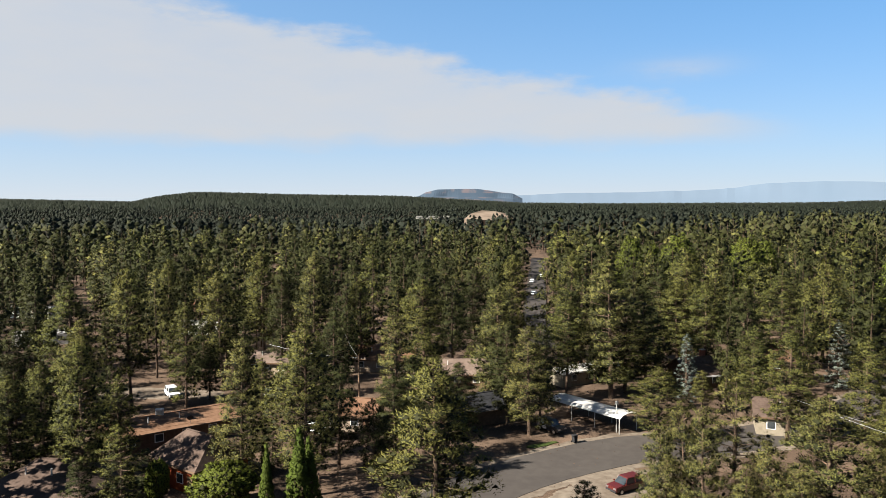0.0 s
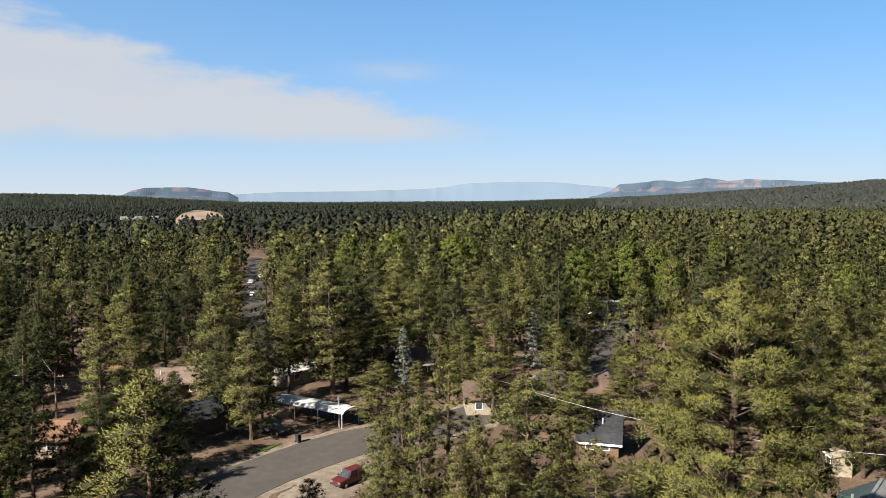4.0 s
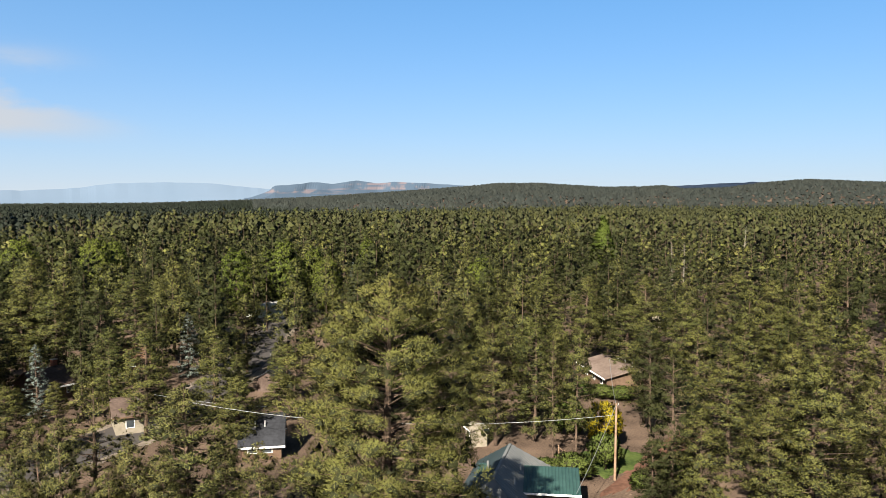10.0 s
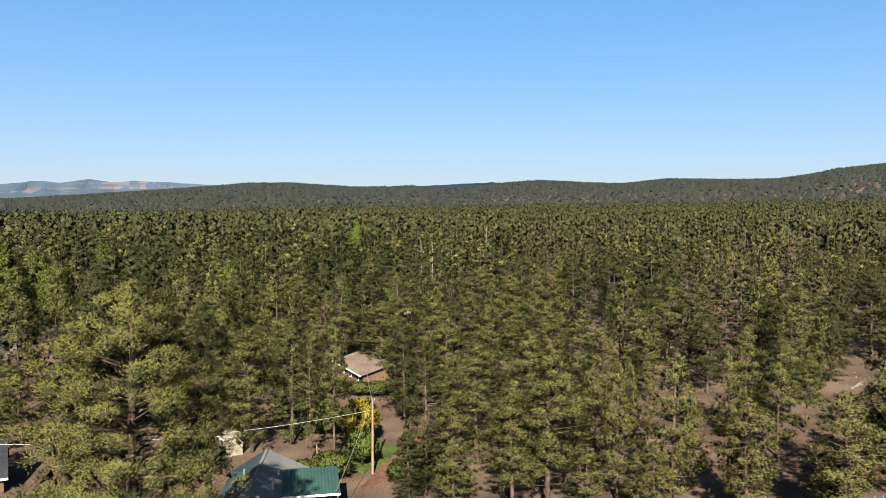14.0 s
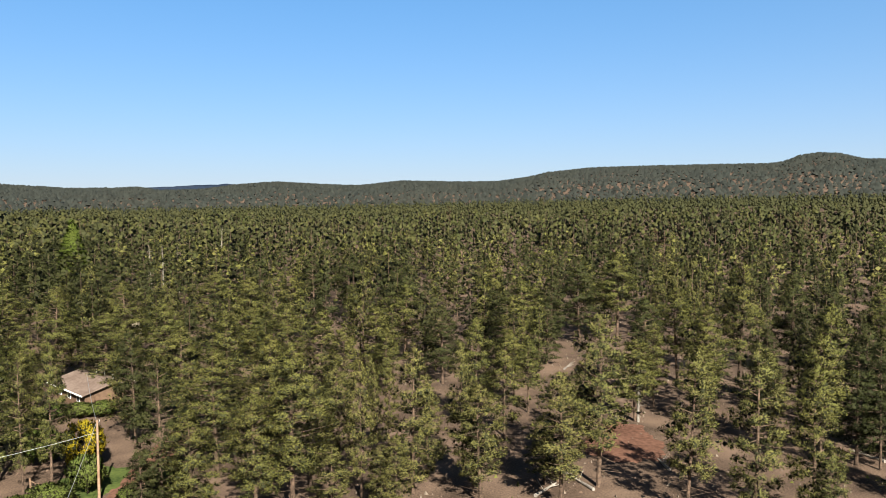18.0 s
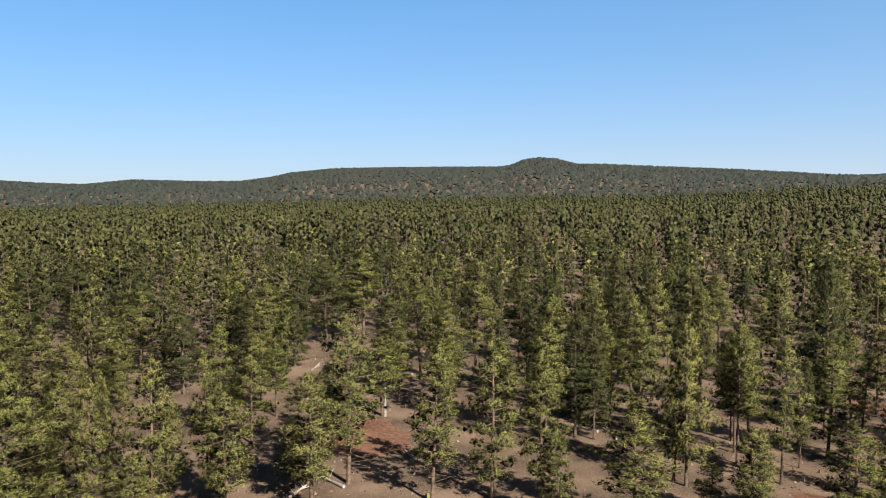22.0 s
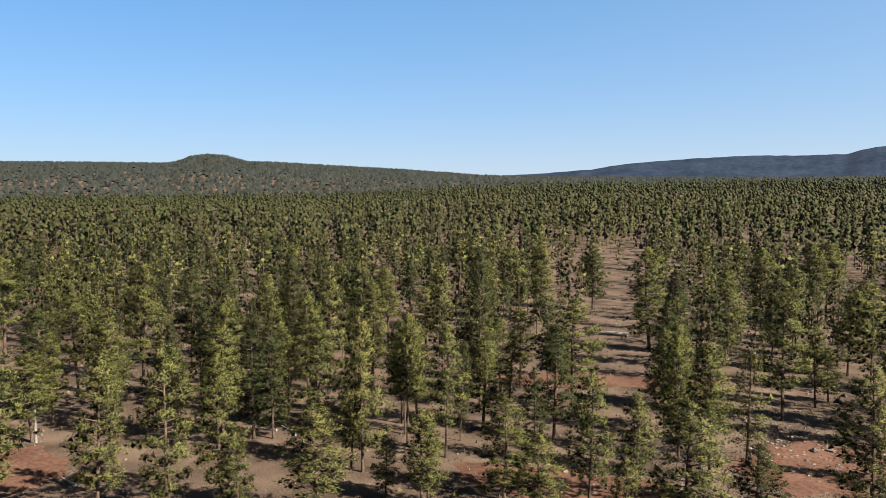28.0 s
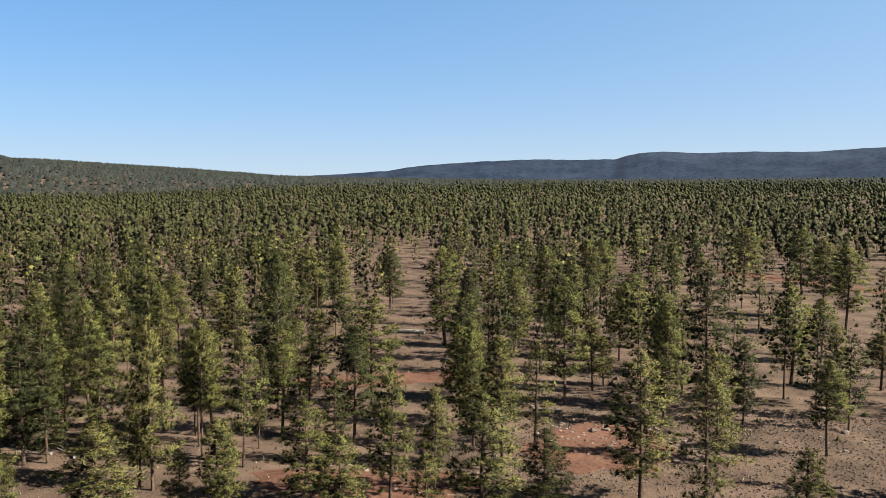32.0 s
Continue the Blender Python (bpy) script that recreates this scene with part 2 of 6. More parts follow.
REDSOIL = material("red_cinder_soil", (0.0476, 0.0230, 0.0148), (0.1025, 0.0525, 0.0353), 1.6, 0.95, bump=0.8, broad=0.08, detail=14)
GRAVEL = material("pale_gravel", (0.0779, 0.0599, 0.0459), (0.1410, 0.1164, 0.0918), 1.2, 0.95, bump=0.5, detail=14)
ASPHALT = material("worn_asphalt", (0.0385, 0.0335, 0.031), (0.049, 0.043, 0.039), 0.8, 0.9, bump=0.2, detail=12)
LAWN = material("lawn_grass", (0.0197, 0.0312, 0.0074), (0.0508, 0.0656, 0.0164), 2.0, 0.95, bump=0.6)
ROCK = material("cinder_rock", (0.072, 0.054, 0.045), (0.185, 0.145, 0.120), 3.0, 0.9, vary=0.3)
ROOF_BROWN = material("brown_shingle", (0.0430, 0.0295, 0.0235), (0.0790, 0.0560, 0.0455), 2.5, 0.9)
ROOF_RUST = material("rust_brown_roof", (0.0880, 0.0480, 0.0290), (0.1450, 0.0840, 0.0530), 1.5, 0.9)
ROOF_TAN = material("tan_shingle", (0.0850, 0.0610, 0.0490), (0.1280, 0.0960, 0.0780), 2.0, 0.9)
ROOF_GREY = material("charcoal_shingle", (0.0135, 0.0138, 0.0155), (0.0240, 0.0245, 0.0275), 2.5, 0.9)
ROOF_TEAL = material("teal_metal", (0.0172, 0.0410, 0.0361), (0.0287, 0.0623, 0.0533), 1.5, 0.55, 0.15, 0.05, spec=0.35)
ROOF_DARK_TEAL = material("dark_teal_metal", (0.0123, 0.0197, 0.0205), (0.0213, 0.0290, 0.0305), 1.5, 0.65, 0.05, 0.05, spec=0.25)
ROOF_STEEL = material("galvanised_steel", (0.085, 0.088, 0.086), (0.135, 0.132, 0.126), 2.0, 0.65, 0.1, 0.05, spec=0.3)
METAL_WHITE = material("white_metal", (0.24, 0.235, 0.225), (0.40, 0.39, 0.375), 1.5, 0.45, 0.0, 0.05, spec=0.4)
PAINT_WHITE = material("white_paint", (0.581, 0.572, 0.546), (0.722, 0.713, 0.686), 2.0, 0.7, bump=0.05)
PAINT_CREAM = material("cream_siding", (0.1450, 0.1220, 0.0900), (0.2050, 0.1780, 0.1360), 2.0, 0.8, bump=0.1)
PAINT_RED = material("red_brown_siding", (0.1197, 0.0246, 0.0098), (0.1837, 0.0435, 0.0172), 2.0, 0.8, bump=0.1)
PAINT_BROWN = material("brown_siding", (0.0582, 0.0361, 0.0238), (0.1009, 0.0648, 0.0426), 2.0, 0.85, bump=0.1)
PAINT_TAN = material("tan_siding", (0.1730, 0.1337, 0.1009), (0.2493, 0.2017, 0.1533), 2.0, 0.85, bump=0.1)
BRICK = material("red_brick", (0.1246, 0.0426, 0.0287), (0.2017, 0.0820, 0.0533), 4.0, 0.9)
POLE_WOOD = material("utility_pole_wood", (0.1246, 0.0771, 0.0476), (0.2157, 0.1484, 0.1009), 3.0, 0.9)
GLASS = material("window_glass", (0.017, 0.022, 0.026), (0.034, 0.039, 0.043), 1.0, 0.08, 0.0, 0.0, spec=0.6)
RUBBER = material("tyre_rubber", (0.013, 0.013, 0.013), (0.026, 0.026, 0.026), 5.0, 0.85)
CHROME = material("bright_rim", (0.344, 0.344, 0.353), (0.473, 0.473, 0.482), 5.0, 0.3, 0.9, 0.0)
CAR_RED = material("dark_red_car_paint", (0.045, 0.006, 0.005), (0.060, 0.009, 0.007), 2.0, 0.35, 0.0, 0.0, spec=0.5)
CAR_WHITE = material("silver_white_car_paint", (0.499, 0.516, 0.533), (0.585, 0.602, 0.619), 2.0, 0.3, 0.0, 0.0, spec=0.6)
CAR_BLACK = material("black_car_paint", (0.012, 0.012, 0.014), (0.019, 0.019, 0.022), 2.0, 0.3, 0.0, 0.0, spec=0.6)
PLASTIC = material("black_plastic", (0.013, 0.013, 0.014), (0.026, 0.026, 0.028), 5.0, 0.6)
WIRE = material("aluminium_cable", (0.2116, 0.2116, 0.2116), (0.3173, 0.3173, 0.3173), 5.0, 0.5, 0.5, 0.0)
CONCRETE = material("pale_concrete", (0.1730, 0.1624, 0.1443), (0.2452, 0.2345, 0.2165), 0.5, 0.85, bump=0.1)
# beds of rock; the blue-grey between them has distance haze in its colour
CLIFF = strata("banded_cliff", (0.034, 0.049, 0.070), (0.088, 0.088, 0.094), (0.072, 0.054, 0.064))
BANK = material("bare_cut_bank", (0.0820, 0.0607, 0.0476), (0.1353, 0.1050, 0.0820), 0.15, 0.95)

# ---- helpers for meshes ----
def mesh_of(name, verts, faces, material_=None, smooth=False):
    """A mesh from arrays; faces all have the same number of corners, or are a plain list."""
    me = bpy.data.meshes.new(name)
    if isinstance(faces, np.ndarray):
        verts = np.asarray(verts, dtype=np.float32)
        k = faces.shape[1]
        me.vertices.add(len(verts))
        me.vertices.foreach_set("co", verts.ravel())
        me.loops.add(faces.size)
        me.loops.foreach_set("vertex_index", faces.astype(np.int32).ravel())
        me.polygons.add(len(faces))
        me.polygons.foreach_set("loop_start", np.arange(0, faces.size, k, dtype=np.int32))
        me.polygons.foreach_set("use_smooth", np.full(len(faces), smooth))
        me.update(calc_edges=True)
    else:
        me.from_pydata(verts, [], faces)
    if material_:
        me.materials.append(material_)
    return me


def part(name, bm, material_, parent=None, label=""):
    """Links a bmesh (or a ready mesh) as ONE object under its thing."""
    if isinstance(bm, bmesh.types.BMesh):
        me = bpy.data.meshes.new(name)
        bm.to_mesh(me)
        bm.free()
        me.materials.append(material_)
    else:
        me = bm
    ob = new(name, me)
    ob.parent = parent
    if label:
        ob["label"] = label
    return ob


def box(x0, y0, z0, x1, y1, z1, bevel=0.0):
    bm = bmesh.new()
    bmesh.ops.create_cube(bm, size=1)
    bmesh.ops.scale(bm, vec=(x1 - x0, y1 - y0, z1 - z0), verts=bm.verts)
    bmesh.ops.translate(bm, vec=((x0 + x1) / 2, (y0 + y1) / 2, (z0 + z1) / 2), verts=bm.verts)
    if bevel:
        bmesh.ops.bevel(bm, geom=bm.edges[:], offset=bevel, segments=2, affect="EDGES", clamp_overlap=True)
    return bm


def tube(a, b, ra, rb=None, n=8):
    rb = ra if rb is None else rb
    a, b = Vector(a), Vector(b)
    bm = bmesh.new()
    m = Matrix.Translation((a + b) / 2) @ (b - a).to_track_quat("Z", "Y").to_matrix().to_4x4()
    bmesh.ops.create_cone(bm, cap_ends=True, segments=n, radius1=ra, radius2=rb, depth=(b - a).length, matrix=m)
    return bm


def prism(outline, depth, axis="y"):
    """An outline of (u, z) corners drawn in the xz plane and given depth along y, centred."""
    bm = bmesh.new()
    front = [bm.verts.new((u, -depth / 2, z)) for u, z in outline]
    back = [bm.verts.new((u, depth / 2, z)) for u, z in outline]
    bm.faces.new(front)
    bm.faces.new(back[::-1])
    for i in range(len(outline)):
        j = (i + 1) % len(outline)
        bm.faces.new((front[j], front[i], back[i], back[j]))
    bmesh.ops.recalc_face_normals(bm, faces=bm.faces)
    return bm


def thing(name, label, category, group="", at=None):
    ob = new(name)
    tagged(ob, label, category, group)
    if at is not None:
        ob.matrix_world = at
    return ob


# ---- the land: flat round the settlement, a first rise of the forest, then the far hills ----
def curve(rows):
    a, v = np.array(rows).T
    return lambda x: np.interp(x, a, v)


NEAR_EDGE = curve([(-60, 420), (15, 430), (31, 700), (45, 950), (60, 1100), (200, 1100)])      # distance of the first crest
NEAR_TOP = curve([(-60, 0), (20, 0), (45, 1.5), (60, 5), (80, 11), (100, 20), (118, 24), (130, 36), (150, 41), (200, 42)])
HILL_EL = curve([(-60, -.1), (-30, -.05), (-26, -.15), (-22, -.25), (-20.3, .1), (-18, .38), (-15.7, .35), (-11.8, .23), (-7, .15), (-3.5, .1), (-1.5, 0), (6, -.42), (12, -.47), (25, -.4), (31.5, -.2), (36, .0), (42, .38), (47, .74), (50, 1.0), (53, 1.03),
                 (58, .74), (60, .78), (62, .88), (63.3, .66), (66, .72), (68.3, 1.03), (71.3, 1.25), (75, 1.06), (77.5, 1.0), (80.5, 1.32), (85, 1.23), (87.6, 1.25)])
HILL_EL2 = curve([(87.6, 1.25), (89.9, 1.56), (91.3, 1.88), (92.4, 1.98), (94.4, 2.17), (98, 2.25), (102, 2.28), (106.8, 2.3), (107.6, 2.48), (108.3, 2.78), (109.5, 2.92), (110.7, 2.85), (112.2, 2.46), (114.2, 2.42),
                  (118.5, 2.2), (123.6, 1.95), (127.4, 1.7), (129, 1.58), (132, 1.5), (150, 1.3), (200, 1.3)])


def land(x, y):
    az = np.degrees(np.arctan2(x, y))
    az = np.where(az < -120, az + 360, az)
    r = np.hypot(x, y)
    el = np.where(az < 87.6, HILL_EL(az), HILL_EL2(az))
    r1, z1, r2 = NEAR_EDGE(az), NEAR_TOP(az), np.interp(az, [120, 131], [2900.0, 2200.0])
    z2 = H + r2 * np.tan(np.radians(el)) - 13
    s = np.clip((r - 300) / (r1 - 300), 0, 1)
    rise = z1 * (s * 0.6 + 0.4 * s * s)
    u = np.clip((r - r1) / (r2 - r1), 0, 1)
    dip = -14 * np.sin(np.pi * np.clip(u * 2.2, 0, 1))
    far = z1 + (z2 - z1) * u * u * (3 - 2 * u) + dip * np.clip((z2 - z1) / 30, 0, 1)
    z = np.where(r < r1, rise, far)
    z = z + np.where(r > r2, -(r - r2) * 0.02, 0)
    fade = np.clip((190 - az) / 10, 0, 1) * np.clip((az + 50) / 10, 0, 1)
    bumps = 0.25 * np.sin(x * 0.031 + 1.3) * np.sin(y * 0.027) * np.clip((r - 100) / 200, 0, 1) * np.clip((r - 90) / 100, 0, 1)
    return z * fade + bumps


rings = np.concatenate([[0, 12, 25], np.arange(40, 400, 20), np.geomspace(400, 4950, 70)])
az_steps = np.radians(np.concatenate([np.arange(-60, 200, 1.0), np.arange(200, 300, 10.0)]))
gr, ga = np.meshgrid(rings, az_steps, indexing="ij")
gx, gy = gr * np.sin(ga), gr * np.cos(ga)
gv = np.stack([gx, gy, land(gx, gy)], -1).reshape(-1, 3)
na = len(az_steps)
ii, jj = np.meshgrid(np.arange(len(rings) - 1), np.arange(na), indexing="ij")
j2 = (jj + 1) % na
gf = np.stack([ii * na + jj, ii * na + j2, (ii + 1) * na + j2, (ii + 1) * na + jj], -1).reshape(-1, 4)[:, ::-1]
tagged(new("ground", mesh_of("ground", gv, gf, FLOOR, True)), "brown pine-needle forest floor with bare reddish soil", "ground", kind="structure")


def strip(name, line, widths, z, mat, label, category):
    """A sheet along a bent centre line, with thin skirts at its edges."""
    pts = [Vector(p) for p in line]
    bm = bmesh.new()
    rows = []
    fine = []
    for k in range(len(pts) - 1):
        p0, p1, p2, p3 = pts[max(k - 1, 0)], pts[k], pts[k + 1], pts[min(k + 2, len(pts) - 1)]
        for q in range(6):
            t = q / 6
            fine.append((0.5 * (2 * p1 + (p2 - p0) * t + (2 * p0 - 5 * p1 + 4 * p2 - p3) * t * t + (3 * p1 - p0 - 3 * p2 + p3) * t ** 3),
                         widths[k] + (widths[k + 1] - widths[k]) * t))
    fine.append((pts[-1], widths[-1]))
    for k, (p, w) in enumerate(fine):
        d = (fine[min(k + 1, len(fine) - 1)][0] - fine[max(k - 1, 0)][0]).normalized()
        s = Vector((d.y, -d.x)) * w / 2
        jit = 0.25 * math.sin(k * 2.3) * (0.2 if mat is ASPHALT else 1)
        a, b = p - s * (1 + jit * 0.2), p + s * (1 - jit * 0.2)
        zz = float(land(np.array(p.x), np.array(p.y))) + z
        rows.append([bm.verts.new(v) for v in ((a.x, a.y, zz - 0.2), (a.x, a.y, zz), (b.x, b.y, zz), (b.x, b.y, zz - 0.2))])
    for r0, r1 in zip(rows, rows[1:]):
        for c in range(3):
            bm.faces.new((r0[c], r0[c + 1], r1[c + 1], r1[c]))
    bmesh.ops.recalc_face_normals(bm, faces=bm.faces)
    ob = part(name, bm, mat)
    return tagged(ob, label, category, kind="structure")


def patch(name, cx, cy, rx, ry, rot, z, mat, label, category, seed=1, n=96):
    """A patch of another soil whose ragged rim dips under the ground."""
    rnd = random.Random(seed)
    ph = [rnd.uniform(0, 6.28) for _ in range(4)]
    bm = bmesh.new()
    c, s = math.cos(radians(rot)), math.sin(radians(rot))
    rings_ = []
    for frac, dz in ((0.4, 0.05), (0.75, 0.05), (0.9, 0.03), (1.0, -0.16)):
        ring = []
        for k in range(n):
            t = 2 * math.pi * k / n
            q = 1 + 0.13 * math.sin(2 * t + ph[0]) + 0.10 * math.sin(3 * t + ph[1]) + 0.07 * math.sin(7 * t + ph[2]) + 0.05 * math.sin(13 * t + ph[3])
            if frac > 0.8:
                q += rnd.gauss(0, 0.035)
            u, v = rx * q * frac * math.cos(t), ry * q * frac * math.sin(t)
            px, py = cx + u * c - v * s, cy + u * s + v * c
            ring.append(bm.verts.new((px, py, float(land(np.array(px), np.array(py))) + z + dz)))
        rings_.append(ring)
    mid = bm.verts.new((cx, cy, float(land(np.array(cx), np.array(cy))) + z + 0.05))
    for k in range(n):
        j = (k + 1) % n
        bm.faces.new((rings_[0][k], rings_[0][j], mid))
        for lo, hi in zip(rings_, rings_[1:]):
            bm.faces.new((lo[k], hi[k], hi[j], lo[j]))
    bmesh.ops.recalc_face_normals(bm, faces=bm.faces)
    return tagged(part(name, bm, mat), label, category, kind="structure")


ROAD = [(-30, 38), (-16, 60), (-7, 73), (0.5, 82.5), (7, 89.8), (15, 95.8), (26, 101.5), (41, 105), (60, 116), (82, 135), (96, 150), (130, 190)]
strip("road_shoulder", ROAD, [11.5] * 4 + [12, 12, 13, 12, 11, 11, 11, 11], 0.03, GRAVEL, "pale gravel shoulder along the asphalt street", "shoulder")
strip("road", ROAD, [9.0] * 4 + [9.4, 9.6, 10, 9, 8, 8, 8, 8], 0.07, ASPHALT, "worn grey asphalt street with sunlit surface", "road")
strip("road_far", [(22, 170), (26, 215), (38, 311), (52, 420)], [7, 7, 7, 7], 0.07, ASPHALT, "narrow asphalt street between the pines", "road")
patch("gravel_lot", 19.5, 87, 10, 5.2, 36, 0.045, GRAVEL, "pale bare gravel beside the street", "gravel", 3)
patch("driveway", -50, 131, 12, 4.5, -8, 0.05, GRAVEL, "pale gravel driveway under the pines", "driveway", 4)
patch("lawn", 85, 52, 7, 3.6, 20, 0.06, LAWN, "small green lawn beside the shed", "lawn", 6)
patch("lawn_verge", 13.5, 103, 2.4, 0.7, 30, 0.06, LAWN, "strip of green grass at the road", "lawn", 7)
patch("dirt_lane", 92, 48, 16, 2.4, 8, 0.05, REDSOIL, "reddish dirt lane beside the lawn", "lane", 8)
patch("red_soil", 107, -13, 9, 6, 10, 0.05, REDSOIL, "bare patch of red cinder soil", "soil", 9)
patch("red_soil", 47, -94, 11.5, 10.5, -40, 0.05, REDSOIL, "stony red cinder soil with pale rocks", "soil", 10)
patch("red_soil", 62, -64, 14, 6, 40, 0.05, REDSOIL, "bare reddish soil between the pines", "soil", 11)
patch("red_soil", 80, -320, 60, 7, -20, 0.08, REDSOIL, "reddish dirt track along the far trees", "soil", 12)
patch("red_soil", 95, -105, 18, 6, 50, 0.05, REDSOIL, "bare reddish soil in the open stand", "soil", 13)

# ---- trees ----
def leaf_mesh(name, v, f, normals, heart, mats, pick=None):
    """Foliage as one mesh: smooth, each tuft shaded by its own roundness, its heart of twigs coloured near black for
    inner shade; pick names the needles of each face.
    """
    me = mesh_of(name, v, f, mats[0], True)
    for m in mats[1:]:
        me.materials.append(m)
    me.materials.append(TWIG_SHADE)
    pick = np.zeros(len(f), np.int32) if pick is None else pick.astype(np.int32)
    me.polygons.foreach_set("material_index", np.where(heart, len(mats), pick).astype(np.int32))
    me.attributes.new("custom_normal", "FLOAT_VECTOR", "POINT").data.foreach_set("vector", unit(normals).astype(np.float32).ravel())
    return me


def unit(v):
    return v / (np.linalg.norm(v, axis=-1, keepdims=True) + 1e-9)


OCTA = np.array([[0, 2, 3], [0, 3, 4], [0, 4, 5], [0, 5, 2], [1, 3, 2], [1, 4, 3], [1, 5, 4], [1, 2, 5]])


def clumps(rng, mid, rad, out, count, length, width, flat=0.9, body=0.6, lean=1.4):
    """Tufts of needles: round each middle a dense uneven heart of eight faces, and blades standing out of it."""
    n, R = len(mid), rad[:, None]
    t = rng.uniform(0, 6.3, (n, 1)) + np.arange(4) * 1.5708 + rng.normal(0, 0.25, (n, 4))
    rr = body * R * rng.uniform(0.75, 1.2, (n, 4))
    rim = np.stack([rr * np.cos(t), rr * np.sin(t), flat * R * rng.uniform(-0.35, 0.25, (n, 4))], -1)
    tips = rng.normal(0, 0.12, (n, 2, 3)) * rad[:, None, None]
    tips[:, 0, 2] += body * flat * rad
    tips[:, 1, 2] -= 0.7 * body * flat * rad
    heart = np.concatenate([tips, rim], 1)
    v = [(mid[:, None] + heart).reshape(-1, 3)]
    nr = [(unit(heart * (1, 1, 1 / flat)) * 0.7 + out[:, None] * lean + rng.normal(0, 0.15, heart.shape)).reshape(-1, 3)]
    f = [(np.arange(n)[:, None, None] * 6 + OCTA).reshape(-1, 3)]
    if count:
        o = np.repeat(out, count, 0)
        p = unit(unit(rng.normal(0, 1, (n * count, 3))) + o * 0.3 + (0, 0, 0.22))
        c = np.repeat(mid, count, 0) + p * (1, 1, flat) * np.repeat(rad, count)[:, None] * rng.uniform(0.62, 1.08, (n * count, 1))
        d = unit(p * 0.65 + o * 0.3 + (0, 0, 0.3) + rng.normal(0, 0.42, p.shape))
        side = unit(np.cross(d, p + rng.normal(0, 0.3, p.shape)))
        ln = length * rng.uniform(0.65, 1.3, (len(c), 1))
        wd = width * rng.uniform(0.7, 1.3, (len(c), 1)) / 2
        shade = p * 0.95 + o * lean + rng.normal(0, 0.22, p.shape)
        flip = np.where((np.cross(-side, d) * shade).sum(-1, keepdims=True) < 0, -1.0, 1.0)
        back = c - d * ln * 0.4
        v.append(np.stack([back + side * wd * flip, back - side * wd * flip, c + d * ln * 0.6], 1).reshape(-1, 3))
        nr.append(np.repeat(shade, 3, 0))
        f.append(n * 6 + np.arange(3 * len(c)).reshape(-1, 3))
    return np.concatenate(v), np.concatenate(f), np.concatenate(nr), np.arange(sum(map(len, f))) < len(f[0])


def limb_mesh(segments):
    """Three-sided tapered limbs from (a, b, ra, rb) rows."""
    V, F = [], []
    for a, b, ra, rb in segments:
        a, b = np.array(a, float), np.array(b, float)
        d = (b - a) / (np.linalg.norm(b - a) + 1e-9)
        s = np.cross(d, [0.3, 0.2, 1.0] if abs(d[2]) < 0.9 else [1.0, 0, 0])
        s /= np.linalg.norm(s) + 1e-9
        w = np.cross(d, s)
        k = len(V)
        for p, r in ((a, ra), (b, rb)):
            for q in range(3):
                t = 2.0944 * q
                V.append(p + (s * math.cos(t) + w * math.sin(t)) * r)
        for q in range(3):
            F.append((k + q, k + (q + 1) % 3, k + 3 + (q + 1) % 3, k + 3 + q))
    return V, F


def trunk_mesh(rng, h, r0, sides=8, bend=0.15):
    V, F = [], []
    zs = [0, 0.02, 0.12, 0.35, 0.6, 0.82, 0.985]
    rs = [1.25, 1.05, 0.92, 0.78, 0.55, 0.3, 0.05]
    ox, oy = rng.normal(0, bend, 2), rng.normal(0, bend, 2)
    for z, r in zip(zs, rs):
        cx, cy = ox[0] * math.sin(z * 3), oy[0] * math.sin(z * 2.6)
        for q in range(sides):
            t = 2 * math.pi * q / sides
            V.append((cx + r0 * r * math.cos(t), cy + r0 * r * math.sin(t), z * h - (0.15 if z == 0 else 0)))
    for k in range(len(zs) - 1):
        for q in range(sides):
            F.append((k * sides + q, k * sides + (q + 1) % sides, (k + 1) * sides + (q + 1) % sides, (k + 1) * sides + q))
    return V, F


def pine_profile(u, kind):
    if kind == "spruce":
        return (1 - u) ** 0.9 * np.minimum(1, 0.5 + 4 * u)
    if kind == "broad":
        return np.minimum(1, 0.62 + 1.3 * u) * np.maximum(1 - u ** 2.5, 0) ** 0.8
    if kind == "dome":
        return np.minimum(1, 0.7 + u) * np.maximum(1 - u ** 3.4, 0) ** 0.7
    return np.minimum(1.0, 0.55 + 1.5 * u) * np.maximum(1 - u ** 1.9, 0.0) ** 0.8


